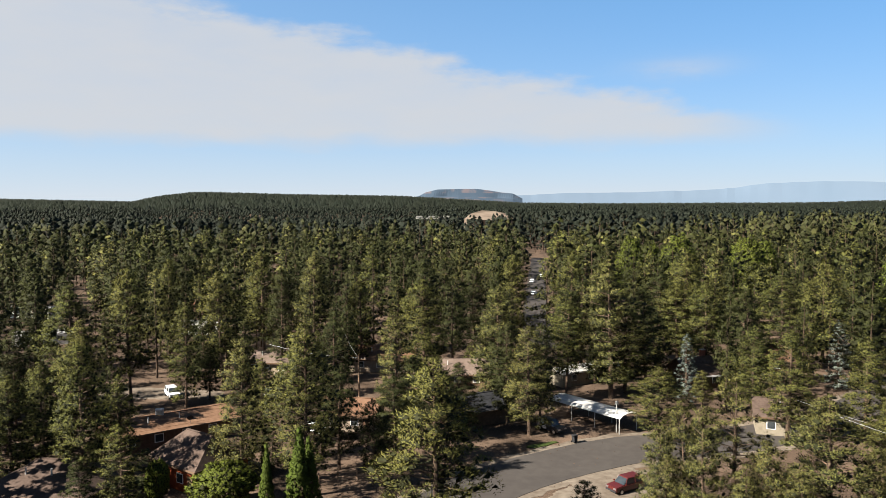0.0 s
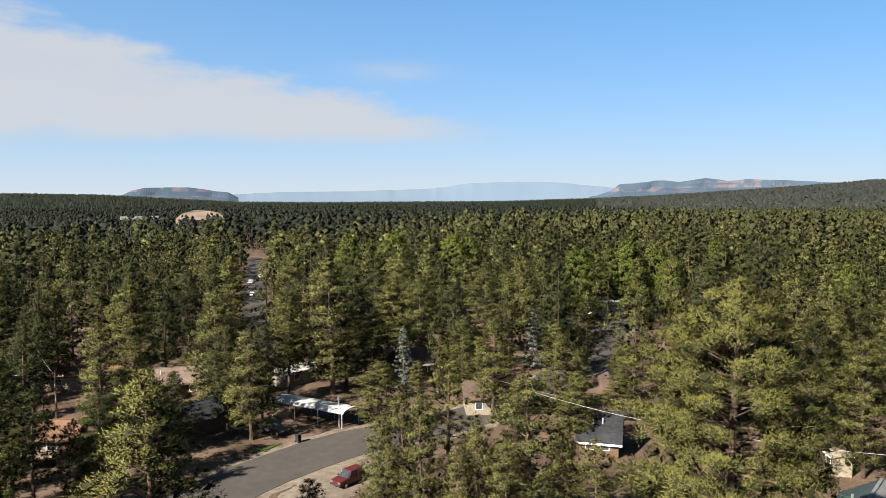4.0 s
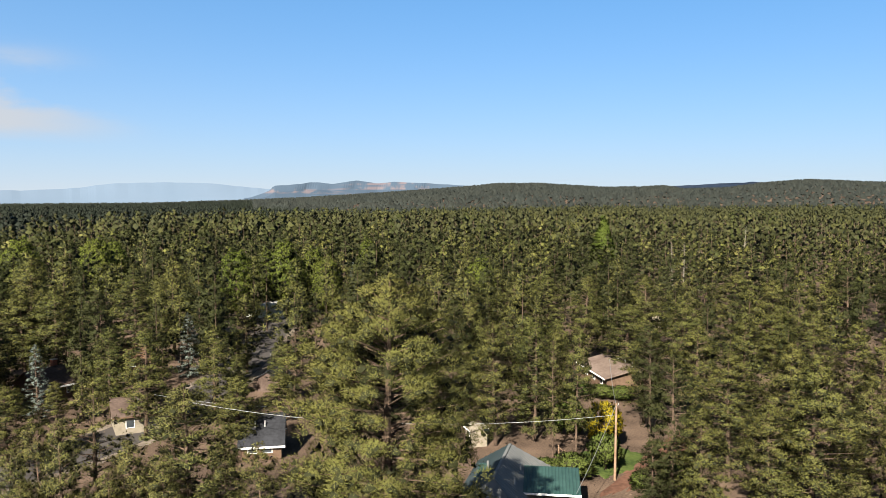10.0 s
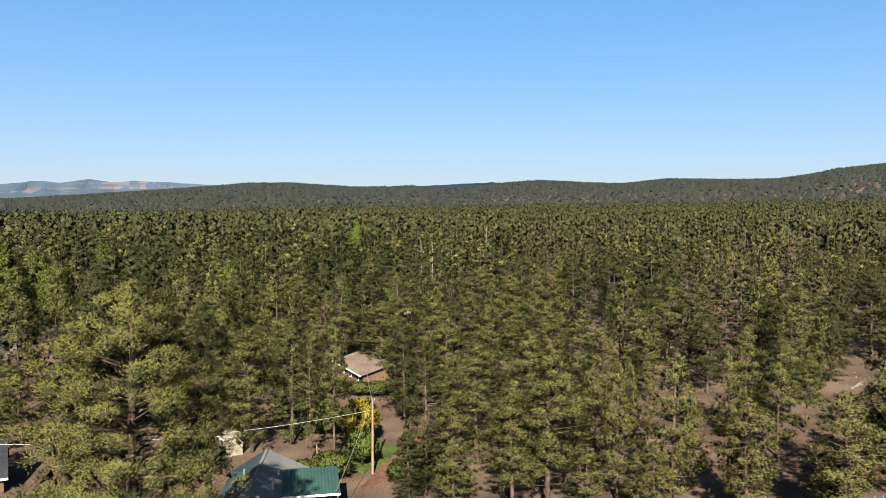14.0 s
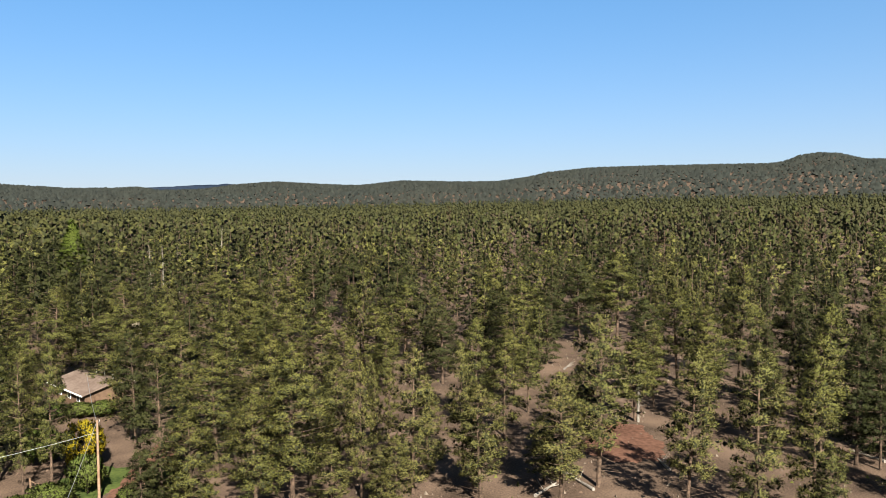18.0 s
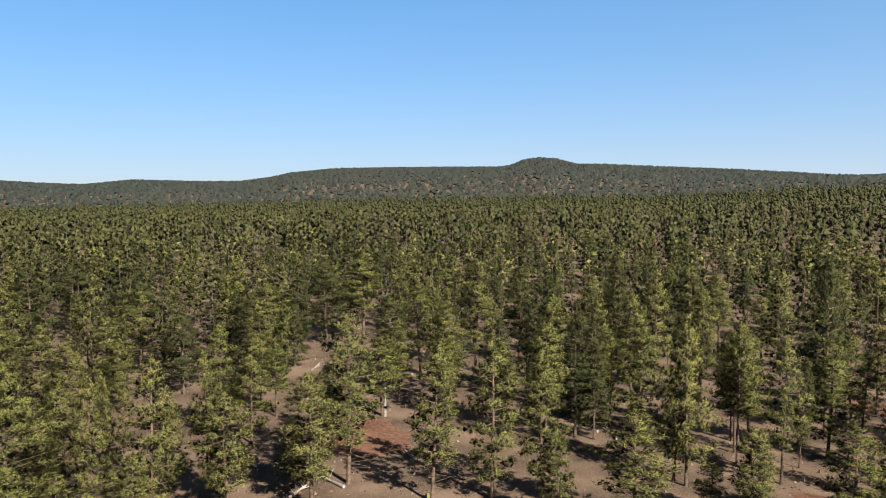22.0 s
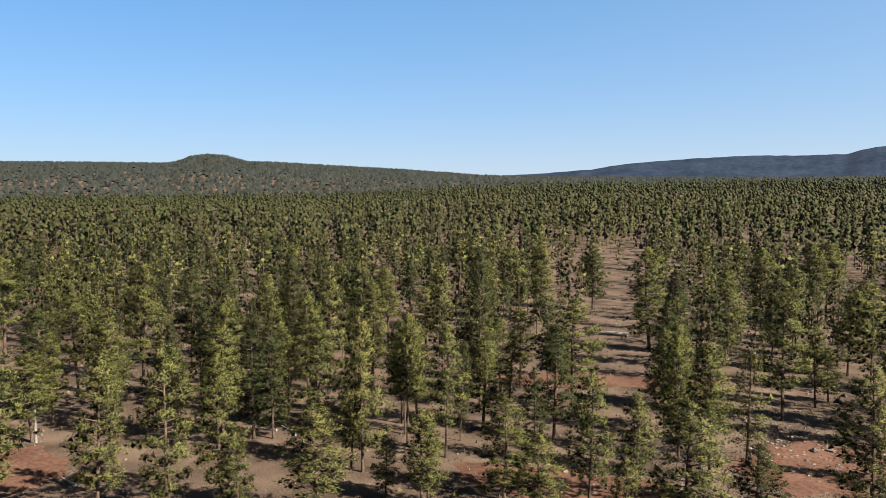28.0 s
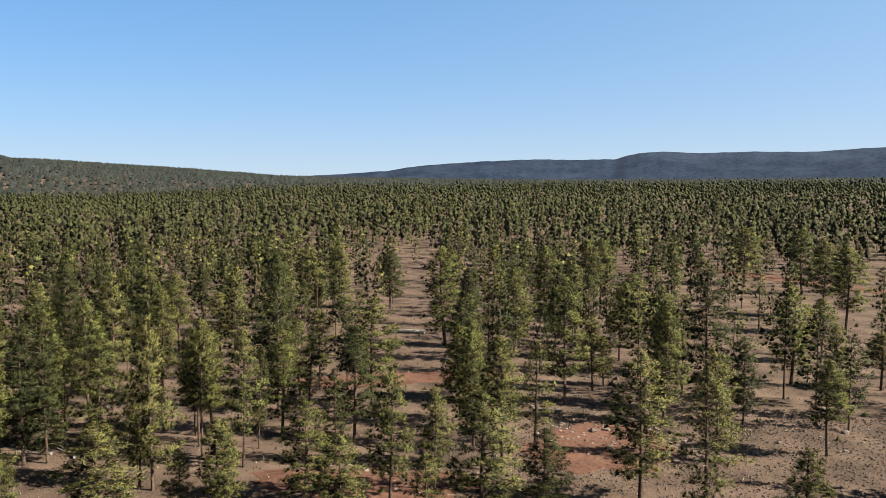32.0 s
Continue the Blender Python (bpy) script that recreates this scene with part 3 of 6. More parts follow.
def limbs_of(rng, seed, kind, h, R, bare, n_branch, per, rad):
    """The limbs of one pine, and the middles, radii and outward ways of the tufts along them; deep marks those near the trunk."""
    segs, mids, rads, outs, deep = [], [], [], [], []
    for k in range(n_branch):
        u = (k + rng.uniform(0, 1)) / n_branch
        if kind not in ("spruce", "dome") and u < 0.85 and rng.random() < 0.14:
            continue
        z = h * (bare + (0.965 - bare) * u)
        az = k * 2.39996 + rng.normal(0, 0.4)
        lob = 1 + (0.1 if kind == "dome" else 0.34) * math.sin(2 * az + seed) * math.sin(7 * u + seed)
        L = R * 0.86 * float(pine_profile(np.array(u), kind)) * rng.uniform(0.76, 1.1) * lob + 0.2
        tilt = -0.28 if kind == "spruce" else -0.12 + 0.55 * u + rng.normal(0, 0.12)
        d = np.array([math.cos(az), math.sin(az), tilt])
        a = np.array([0, 0, z - 0.1 * L])
        b = a + d * L
        b[2] += 0.1 * L
        segs.append((a, b, 0.035 + 0.014 * L, 0.012))
        m = max(1, int(round(per * L / R + 0.25)))
        q = 1.0 - 0.7 * (np.arange(m) / max(m, 1)) * rng.uniform(0.85, 1.1, m)
        cross = np.array([-d[1], d[0], 0.0])
        c = a + (b - a) * q[:, None] + cross * (rng.normal(0, 0.2, m) * L)[:, None] + rng.normal(0, 0.32, (m, 3)) * rad
        mids.append(c)
        deep.append(q < 0.48)
        rads.append(rad * rng.uniform(0.72, 1.25, m) * (0.75 + 0.25 * q) * (1.0 if u < 0.8 else 1.0 - 1.6 * (u - 0.8)))
        o = np.array([d[0], d[1], 0.1 + 0.5 * u])
        outs.append(np.repeat((o / np.linalg.norm(o))[None], m, 0))
    m = max(2, n_branch // 4)
    u, t = (np.arange(m) + rng.uniform(0, 1, m)) / m * 0.94, rng.uniform(0, 6.283, m)
    off = R * 0.22 * pine_profile(u, kind) * rng.uniform(0.2, 1.3, m)
    mids.append(np.stack([off * np.cos(t), off * np.sin(t), h * (bare + (0.965 - bare) * u)], -1))
    rads.append(rad * rng.uniform(0.9, 1.3, m) * (1.15 - 0.6 * u))
    outs.append(np.stack([np.cos(t), np.sin(t), 0.3 + u], -1) * 0.7)
    deep.append(u < 0.8)
    mids.append(np.array([[0, 0, h * q] for q in (0.945, 0.975)]))
    rads.append(rad * np.array([0.6, 0.45]))
    outs.append(np.array([[0, 0, 1.0]] * 2))
    deep.append(np.zeros(2, bool))
    return segs, np.concatenate(mids), np.concatenate(rads), np.concatenate(outs), np.concatenate(deep)


def pine(name, seed, kind="slim", h=16.0, R=2.7, bare=0.2, n_branch=72, per=7.5, rad=0.45, count=32, needles=NEEDLES, length=0.24, width=0.066, stubs=10, girth=0.165, flat=1.0):
    """One pine: trunk with limbs, and a crown of needle tufts set along the limbs, with gaps between them."""
    rng = np.random.default_rng(seed)
    V, F = trunk_mesh(rng, h, girth)
    segs, mids, rads, outs, deep = limbs_of(rng, seed, kind, h, R, bare, n_branch, per, rad)
    for k in range(stubs):
        z = h * max(bare, 0.25) * rng.uniform(0.35, 1.1)
        az = rng.uniform(0, 6.28)
        L = rng.uniform(0.5, 1.9)
        segs.append(((0, 0, z), (L * math.cos(az), L * math.sin(az), z + rng.normal(-0.1, 0.2)), 0.03, 0.008))
    V2, F2 = limb_mesh(segs)
    k0 = len(V)
    V, F = list(V) + [tuple(v) for v in V2], F + [tuple(i + k0 for i in f) for f in F2]
    root = thing(name, "", "")
    part("trunk", mesh_of("trunk", V, F, BARK), BARK, root, "reddish-brown bark with bare lower limbs")
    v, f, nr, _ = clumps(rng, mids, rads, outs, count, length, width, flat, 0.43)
    # hearts and tufts near the trunk get the dark colour that paints inner shade
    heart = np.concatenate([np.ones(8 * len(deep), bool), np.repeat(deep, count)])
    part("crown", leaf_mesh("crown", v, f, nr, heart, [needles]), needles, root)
    return root


def leafy(name, seed, h, R, kind, leaves, tufts=260, count=5, length=0.5, width=0.3):
    """A broadleaf tree or shrub: forked trunk and a crown of leaf sprays in uneven lobes."""
    rng = np.random.default_rng(seed)
    V, F = trunk_mesh(rng, h * 0.8, 0.035 * h ** 0.6 + 0.03, 6)
    segs, cs, outs = [], [], []
    for k in range(14):
        az, u = k * 2.4, rng.uniform(0.15, 0.9)
        top = h * (0.35 + 0.6 * u)
        rr = R * (0.45 if kind == "column" else 0.8) * rng.uniform(0.5, 1.0) * (1 - 0.5 * u)
        segs.append(((0, 0, h * 0.3 * u), (rr * math.cos(az), rr * math.sin(az), top), 0.05, 0.012))
    lobes = rng.normal(0, 1, (9, 3))
    lobes /= np.linalg.norm(lobes, axis=1)[:, None]
    p = rng.normal(0, 1, (tufts, 3))
    p /= np.linalg.norm(p, axis=1)[:, None]
    bump = 1 + 0.28 * np.max(p @ lobes.T, axis=1) ** 4
    rad = rng.uniform(0.45, 1.0, tufts) ** 0.5 * bump
    c = p * rad[:, None]
    if kind == "column":
        c = c * (R, R, h * 0.5) + (0, 0, h * 0.53)
        c[:, :2] *= np.clip(1.25 - c[:, 2:] / h, 0.25, 1)
    else:
        c = c * (R, R, h * 0.38) + (0, 0, h * 0.6)
    o = p.copy()
    V2, F2 = limb_mesh(segs)
    k0 = len(V)
    V, F = list(V) + [tuple(v) for v in V2], F + [tuple(i + k0 for i in f) for f in F2]
    root = thing(name, "", "")
    part("trunk", mesh_of("trunk", V, F, BARK), BARK, root)
    part("crown", leaf_mesh("crown", *clumps(rng, c, rng.uniform(0.16, 0.26, tufts) * R, o, count, length, width, 0.8), [leaves]), leaves, root)
    return root


def dead_tree(name, seed, h=14.0):
    rng = np.random.default_rng(seed)
    V, F = trunk_mesh(rng, h, 0.2)
    segs = []
    for k in range(34):
        z = h * (0.25 + 0.72 * k / 34)
        az = k * 2.4
        L = rng.uniform(0.5, 2.0) * (1.1 - 0.7 * k / 34)
        segs.append(((0, 0, z), (L * math.cos(az), L * math.sin(az), z + rng.normal(-0.15, 0.3)), 0.04, 0.01))
    V2, F2 = limb_mesh(segs)
    k0 = len(V)
    root = thing(name, "", "")
    part("trunk", mesh_of("trunk", list(V) + [tuple(v) for v in V2], F + [tuple(i + k0 for i in f) for f in F2], DEADWOOD), DEADWOOD, root)
    return root


SLIM = [pine("pine_tree", 11 + k, "slim", bare=0.16 + 0.07 * (k % 4), R=2.6 + 0.15 * (k % 3)) for k in range(6)] + [pine("pine_tree", 18 + k, "slim", bare=0.1 + 0.1 * k, R=2.7, needles=NEEDLES_DARK_SHADED) for k in range(2)]
BIG = dict(h=22, R=3.7, n_branch=98, per=8.5, rad=0.57, count=34, length=0.26, width=0.075, girth=0.25)
BROAD = [pine("pine_tree", 41 + k, "broad", bare=0.12 + 0.05 * k, **BIG) for k in range(4)]
DARK = [pine("pine_tree", 46 + k, "broad", bare=0.14 + 0.05 * k, needles=NEEDLES_DARK_SHADED, **BIG) for k in range(2)]
OPEN = [pine("pine_tree", 61 + k, "broad", h=22, R=3.7, bare=0.2, n_branch=70, per=6.5, rad=0.42, count=32, stubs=36, needles=NEEDLES_FRESH_LIT, length=0.26, width=0.075, girth=0.25) for k in range(2)]
FRESH_SLIM = [pine("pine_tree", 31 + k, "broad" if k == 1 else "slim", bare=0.12 + 0.07 * k, R=2.6, needles=NEEDLES_FRESH_LIT) for k in range(3)]
FRESH_BROAD = [pine("pine_tree", 51 + k, "broad", bare=0.14, needles=NEEDLES_FRESH_LIT, **BIG) for k in range(2)]
GIANT = pine("pine_tree", 77, "dome", h=29.6, R=6.9, bare=0.05, n_branch=230, per=14, rad=0.6, count=130, needles=NEEDLES, length=0.17, width=0.042, girth=0.45)
SPRUCE = pine("spruce_tree", 81, "spruce", R=2.6, bare=0.04, n_branch=90, per=5, rad=0.3, count=20, needles=NEEDLES_BLUE, length=0.3, width=0.08, stubs=0)
BROWN = pine("dead_pine", 91, "slim", R=2.4, bare=0.2, n_branch=40, per=3, rad=0.4, count=16, needles=NEEDLES_DEAD)
SNAG = dead_tree("dead_tree", 95)
used = set()


def plant(model, x, y, h, w, label, category="tree", group="pines", h0=16.0, w0=4.7, spin=None):
    """A tree of that height and crown width; the first of a model takes the model itself."""
    rnd = random.Random(int(x * 131 + y * 17))
    z = float(land(np.array(x), np.array(y))) - 0.05
    spin = rnd.uniform(0, 360) if spin is None else spin
    m = pose(x, y, z, rnd.gauss(0, 1.2), rnd.gauss(0, 1.2), spin) @ Matrix.Diagonal((w / w0, w / w0, h / h0, 1))
    if model.name in used:
        ob = copy_thing(model, m @ Matrix.Diagonal((*(1 / q for q in model.scale), 1)))
    else:
        used.add(model.name)
        ob = model
        ob.matrix_world = m
    return tagged(ob, label, category, group)


TAKEN = []


def by_bearing(az, r):
    return r * math.sin(radians(az)), r * math.cos(radians(az))


def grove(rows, models, label, group, seed=0):
    """Pines one by one: bearing, distance, height and crown width."""
    rnd = random.Random(seed)
    for az, r, h, w in rows:
        x, y = by_bearing(az, r)
        size = {"h0": 22.0, "w0": 6.6} if models in (BROAD, FRESH_BROAD, OPEN, DARK) else {}
        w *= 1.12 if az > 80 else 1.0
        # near slim pines before bearing 95 get brighter needles in place of sunlight
        kinds = FRESH_SLIM if models is SLIM and az < 95 and r < 125 else models
        plant(kinds[rnd.randrange(len(kinds))], x, y, h, w, label, group=group, **size)
        TAKEN.append((x, y, w))


grove([(-29.8, 100.5, 13.6, 5.6), (-26.2, 130.8, 20.7, 8.3), (-25.4, 92.9, 18.2, 7), (-22.4, 131.4, 22.9, 7.9), (-19.8, 157.7, 22.2, 6.6), (-18.8, 128.2, 17.5, 5.8),
       (-16.2, 138.4, 21.4, 6.9), (-13.2, 160.2, 23.3, 8.1), (-10.4, 86.5, 20.4, 7.6), (-6.1, 149.2, 18.9, 6.4), (-1.5, 123.8, 20.9, 8.3), (5.3, 156.7, 22.4, 7.2),
       (9.2, 128.9, 16.9, 6.9), (9.6, 152.9, 23.6, 8.4), (13.5, 134.5, 15.7, 9.5), (15.9, 108.3, 10.7, 7.3), (17.2, 152.8, 17.5, 8.7), (17.5, 158.3, 23.3, 10.7),
       (19, 149.6, 18.7, 9.2), (22.2, 123.7, 14.6, 6.4), (24, 162.6, 18.9, 9.5), (24.5, 114.1, 16, 7.5), (26.5, 173.9, 20.3, 9.2), (29, 173.1, 18, 9), (-0.7, 63, 20.8, 8.8)],
      BROAD, "full green ponderosa pine beside the houses", "pines in the settlement", 3)
grove([(29.2, 116.9, 15.2, 6.3), (30.9, 102, 10.9, 6.4), (31.5, 149.8, 15.9, 6.9), (34.5, 128.3, 9.7, 5.8), (47.9, 154.6, 17.9, 7.8), (50, 103.2, 17.5, 6.7),
       (51, 157.1, 16.8, 8.9), (52.9, 105.7, 17, 6.9), (53.7, 165.1, 17.4, 9.2), (56, 96.9, 18, 4.2), (56.4, 157.3, 18.4, 8.1), (57.7, 196.8, 17.4, 9.3),
       (59.5, 145, 14.4, 9.7), (60.9, 169, 17.6, 8.7)],
      BROAD, "full green ponderosa pine beside the houses", "pines in the settlement", 4)
grove([(-29.5, 123.4, 15.8, 5.6), (-27.9, 113.3, 12.1, 5.7), (-27.8, 170.5, 20.3, 6.7), (-23.7, 111.8, 11.6, 4.6), (-21.3, 90.9, 6, 3), (-17.4, 139.3, 13, 5.5),
       (-12, 149.1, 20.7, 6.5), (-8.3, 123.4, 16.5, 5.5), (-7.9, 94.7, 13.6, 5.4), (-5.3, 88.5, 10.8, 4.1), (0.7, 156, 14, 7), (2.4, 164.7, 19, 7.3),
       (15, 137.6, 18.2, 7.7), (15.9, 157, 19, 8.9), (21.5, 143.5, 17.9, 7.8), (47.1, 118.5, 18.4, 6.9), (61.3, 110.8, 16.7, 5), (61.7, 82.1, 8.8, 3.8),
       # the first four, mostly hidden by a nearer pine, are added to cast shade
       (-3.6, 93, 12.2, 6), (-2.3, 104, 12.5, 6.5), (-0.6, 97, 12, 6.5), (1.2, 106, 11, 6), (10.8, 70, 8.2, 4)],
      DARK, "dark green pine standing in a shaded yard", "pines in the settlement", 5)
grove([(-15.1, 90.4, 18.2, 6.3), (-9.7, 145.7, 24.1, 7.2), (-3.4, 105, 18.4, 6.2), (4.2, 121.1, 20.1, 8.8), (6.5, 108.1, 16.1, 7.7),
       (12.5, 130.4, 23.8, 11.2), (15.7, 71.4, 13.4, 4.4), (16.4, 70.5, 11, 4.3), (18, 75.2, 14.8, 4), (19.2, 70.7, 15.8, 4.8), (22.1, 66.7, 12.2, 4.1),
       (23.8, 68.4, 13.8, 4.9), (25.5, 67, 12.4, 5), (26.4, 77.5, 15.6, 4.5), (27.6, 70.5, 17.8, 9), (29.8, 70.3, 13.5, 4.7), (32.4, 68.5, 12.5, 4.4)],
      FRESH_BROAD, "sunlit yellow-green ponderosa pine beside the street", "pines in the settlement", 6)
grove([(20.9, 74.9, 17.9, 7.9), (54.3, 98.8, 16.5, 3.4)],
      OPEN, "open-crowned pine with bare grey limbs", "pines in the settlement", 7)
grove([(62.9, 85.1, 17.5, 6.5), (83.5, 138.9, 14.5, 6.2), (112.3, 108.6, 15.7, 5.7), (113.7, 108.1, 16.6, 4.7)],
      SLIM[6:], "dark green ponderosa pine in the open forest", "forest pines", 8)
grove([(63.4, 133.5, 17, 9), (64.5, 114.6, 16, 8.2), (65.1, 77.4, 13.7, 5.7), (66.8, 97, 15.8, 8.2), (66.8, 174.5, 18.2, 10.4), (67.7, 116, 17.5, 7.8),
       (69.4, 156.5, 18.7, 9.3), (69.6, 79.6, 14.3, 6.1), (69.8, 156.6, 14.1, 8.7), (70.7, 100.5, 16, 6.8), (71.9, 133.7, 16, 8), (72.2, 81.3, 18.8, 7.9),
       (76.2, 117.5, 14.9, 6.1)],
      BROAD, "broad ponderosa pine at the edge of the open forest", "forest pines", 9)
grove([(72.3, 182.3, 17.6, 8.1), (73.5, 90.7, 13.1, 6.2), (74, 182.9, 20.3, 9.4), (74.5, 130.5, 15.6, 6.2), (75, 78.2, 8.9, 4.8), (75.6, 95, 13.6, 5.7),
       (76.5, 214.1, 19.6, 8.6), (77.3, 85.4, 16.2, 4), (78.1, 104.6, 12.5, 2.6), (78.5, 101.2, 12.4, 2.3), (78.6, 140.2, 14.4, 7.2), (78.8, 80.5, 7.9, 3.7),
       (79.4, 103.9, 10.8, 2.3), (80, 79.4, 8.9, 3.6), (80.6, 161, 16.4, 8.1), (82.4, 91.6, 12.1, 4.1), (85, 91.9, 16.8, 3.9), (85.8, 86.3, 8.2, 3.5),
       (87.4, 189.9, 19, 6.9), (88.4, 146.6, 16.6, 6.5), (89.5, 164.7, 16.8, 6.8), (90.4, 177.5, 14.5, 5.8), (91.2, 89.6, 6.9, 3.8), (91.3, 156.4, 11.6, 6)],
      SLIM, "slender ponderosa pine with bare trunk in the open forest", "forest pines", 10)
grove([(91.6, 170.4, 17.1, 6.3), (93.7, 179.9, 20.7, 8.8), (94.1, 105.8, 12.8, 4), (96.4, 183.2, 21.8, 8.9), (97.8, 118.2, 12.9, 6.2), (98.4, 134.1, 17.1, 6.6),
       (100.7, 147.5, 17.6, 6.6), (104.8, 148.4, 22.6, 6.8), (108.1, 160.2, 20, 7), (110, 85.3, 17.3, 4.8), (110.4, 126.2, 18.5, 5.5), (113.4, 158.1, 18.2, 6.8),
       (114.8, 113.2, 13.9, 4.6), (115.1, 165.2, 22.3, 7), (115.6, 157.9, 20.2, 6.7), (116.4, 123.1, 19.3, 6.1), (119.4, 93.9, 19.1, 4.1), (120.4, 165, 20.5, 6.3),
       (121.1, 135.6, 18.9, 5.9), (122, 84.5, 7.5, 2.8), (122.3, 173.4, 17.7, 6.1), (123.7, 103.2, 18.5, 4.6), (125.1, 171.5, 13.7, 5.9), (127.7, 104.5, 14.3, 2.4)],
      SLIM, "slender ponderosa pine with bare trunk in the open forest", "forest pines", 11)
grove([(129.2, 121.3, 25.6, 6.5), (131, 83.8, 12.4, 5.7), (131.4, 209, 20.9, 7.4), (132.2, 136.4, 14.4, 4.5), (133.3, 96.5, 12.5, 3.8), (133.7, 207.8, 22.5, 7.1),
       (136.1, 122.9, 18.1, 7.2), (137.5, 230.4, 19.6, 8.5), (141.6, 173.2, 23.3, 9.1), (143.5, 157.3, 19.7, 6), (145.9, 93.5, 17.5, 5.3), (146.8, 169.6, 18.8, 7.1),
       (149.1, 198.1, 22, 7.9), (149.3, 78.5, 10.2, 5), (150.6, 124.9, 21.2, 6.6), (152.1, 219, 22.4, 7.9), (152.6, 134.9, 13.7, 4.4), (153.1, 226.4, 22.2, 8.8),
       (153.4, 139.5, 9.1, 3.6), (154.5, 161.3, 16.7, 6.7), (155.4, 186.4, 16.2, 6.7), (157.8, 152, 16.4, 6.5), (160.7, 127.5, 24.4, 7.7), (162.9, 312.4, 22.6, 12.8)],
      SLIM, "slender ponderosa pine with bare trunk in the open forest", "forest pines", 12)
grove([(166.1, 150.8, 17.6, 7.7), (166.6, 293.2, 23.6, 10.6), (167.8, 240.3, 22.3, 8.6), (167.9, 173.1, 13.6, 6), (169.3, 211.4, 21.8, 8.8), (171.5, 153.6, 10.5, 6.9)],
      SLIM, "slender ponderosa pine with bare trunk in the open forest", "forest pines", 13)
grove([(81.2, 85.9, 17.9, 5.6), (86.4, 82.8, 14, 5.7), (92.4, 82.8, 15.4, 6), (95.2, 90.2, 20.8, 7.5), (101.5, 83.8, 18, 5.5), (106.1, 84.6, 19.2, 5.7),
       (111.1, 78.5, 10.6, 3.3), (116.8, 78.8, 13, 6.8), (117.9, 131.1, 21.7, 5.7), (120.3, 93, 20.6, 5.1), (124.7, 81.6, 11.3, 3.9), (125.2, 82.5, 11, 3.5),
       (126.6, 97.7, 17.7, 4.8), (133.6, 75, 10.8, 4.8), (137.4, 83.8, 15.7, 4.5), (140.2, 73.6, 9.1, 3.5), (140.8, 86.7, 12.5, 4.1), (144.4, 76.3, 14.6, 6.4),
       (156.2, 86, 17.7, 6.8), (167.4, 81, 10, 4.8)],
      FRESH_SLIM, "sunlit yellow-green ponderosa pine on red soil", "forest pines", 14)
grove([(92.2, 90.6, 13.5, 6.3), (148.4, 103, 15.1, 4.7), (160.9, 78.5, 17.8, 5.9)],
      OPEN, "sparse pine with bare grey limbs in the open forest", "forest pines", 15)

# the great pine whose crown fills the near view
plant(GIANT, 33.1, 37.9, 29.2, 16.4, "huge full-crowned ponderosa pine close to the camera", group="pines in the settlement", h0=29.6, w0=13.6)


# ---- the forest beyond: joined stands, finer where nearer ----
KEEP_OPEN = [(5, 88, 9), (16, 96, 9), (27, 103, 10), (41, 104, 9), (60, 116, 6), (82, 135, 6), (95, 148, 6), (-32, 89, 9), (-43, 83, 9), (-50, 131, 9), (-36, 110, 9), (-28, 106, 8), (-44, 114, 8),
             (55, 84, 8), (66, 52, 9), (118, 73, 12), (85, 50, 9), (25, 113, 7), (48, 105, 5), (107, -13, 10), (127, -140, 12), (48, -97, 12), (2, 138, 6)]


# open lines between the trees through which a roof, a lawn or a street is seen: bearing, half width, from, to
SIGHT = [(-6.3, 1.3, 82, 124), (57.7, 2.6, 100, 152), (60.5, 2.2, 84, 112), (-18.2, 4.0, 95, 128), (-20, 2.2, 100, 142), (1.2, 2.2, 100, 144), (-4.6, 2.4, 118, 157), (12.2, 1.3, 100, 118), (32.3, 1.2, 110, 172),
         (17.85, 0.9, 100, 130), (27.5, 1.4, 100, 152), (138.4, 1.5, 95, 200), (-7.2, 1.6, 100, 124), (-13, 1.4, 110, 150), (94, 3.0, 100, 150), (25, 1.4, 104, 120), (-26, 1.8, 150, 200), (34.0, 1.0, 170, 230)]


def allowed(x, y, near=False):
    az, r = np.degrees(np.arctan2(x, y)), np.hypot(x, y)
    az = np.where(az < -120, az + 360, az)
    ok = near | (r > np.interp(az, [-40, 60, 75, 150, 170, 180], [126, 126, 130, 132, 110, 60]))
    for cx, cy, cr in KEEP_OPEN:
        ok &= (x - cx) ** 2 + (y - cy) ** 2 > cr * cr
    for cx, cy, w in TAKEN:
        ok &= (x - cx) ** 2 + (y - cy) ** 2 > (0.5 * w + 1.6) ** 2
    for ta, half, near, far in SIGHT:
        ok &= ~((np.abs(az - ta) < half) & (r > near) & (r < far))
    street = np.interp(y, [170, 215, 311, 420], [22, 26, 38, 52])
    ok &= ~((y > 165) & (y < 430) & (np.abs(x - street) < 5.2))
    ok &= ~((az < 22) & (np.abs(r - 425) < 16))
    ok &= ~((az > -2.5) & (az < 6.5) & (r > 575) & (r < 640))
    return ok


# the bright leafy trees among the pines: bearing, distance, height, width
SPRING = [(13.9, 235, 20, 9), (15.2, 250, 18, 7), (17.1, 245, 20.5, 10), (21.6, 250, 20, 10), (22.8, 262, 18.5, 8), (30.9, 205, 18.5, 9.5), (34.4, 215, 20, 9), (36.2, 220, 18, 7), (37.4, 205, 16.5, 7), (48.9, 205, 16.5, 9), (40.5, 260, 18.5, 7), (33.2, 230, 17, 6)]
for az, r, bh, bw in SPRING:
    TAKEN.append((*by_bearing(az, r), bw))
    TAKEN.append((*by_bearing(az, r - 8), bw * 0.6))


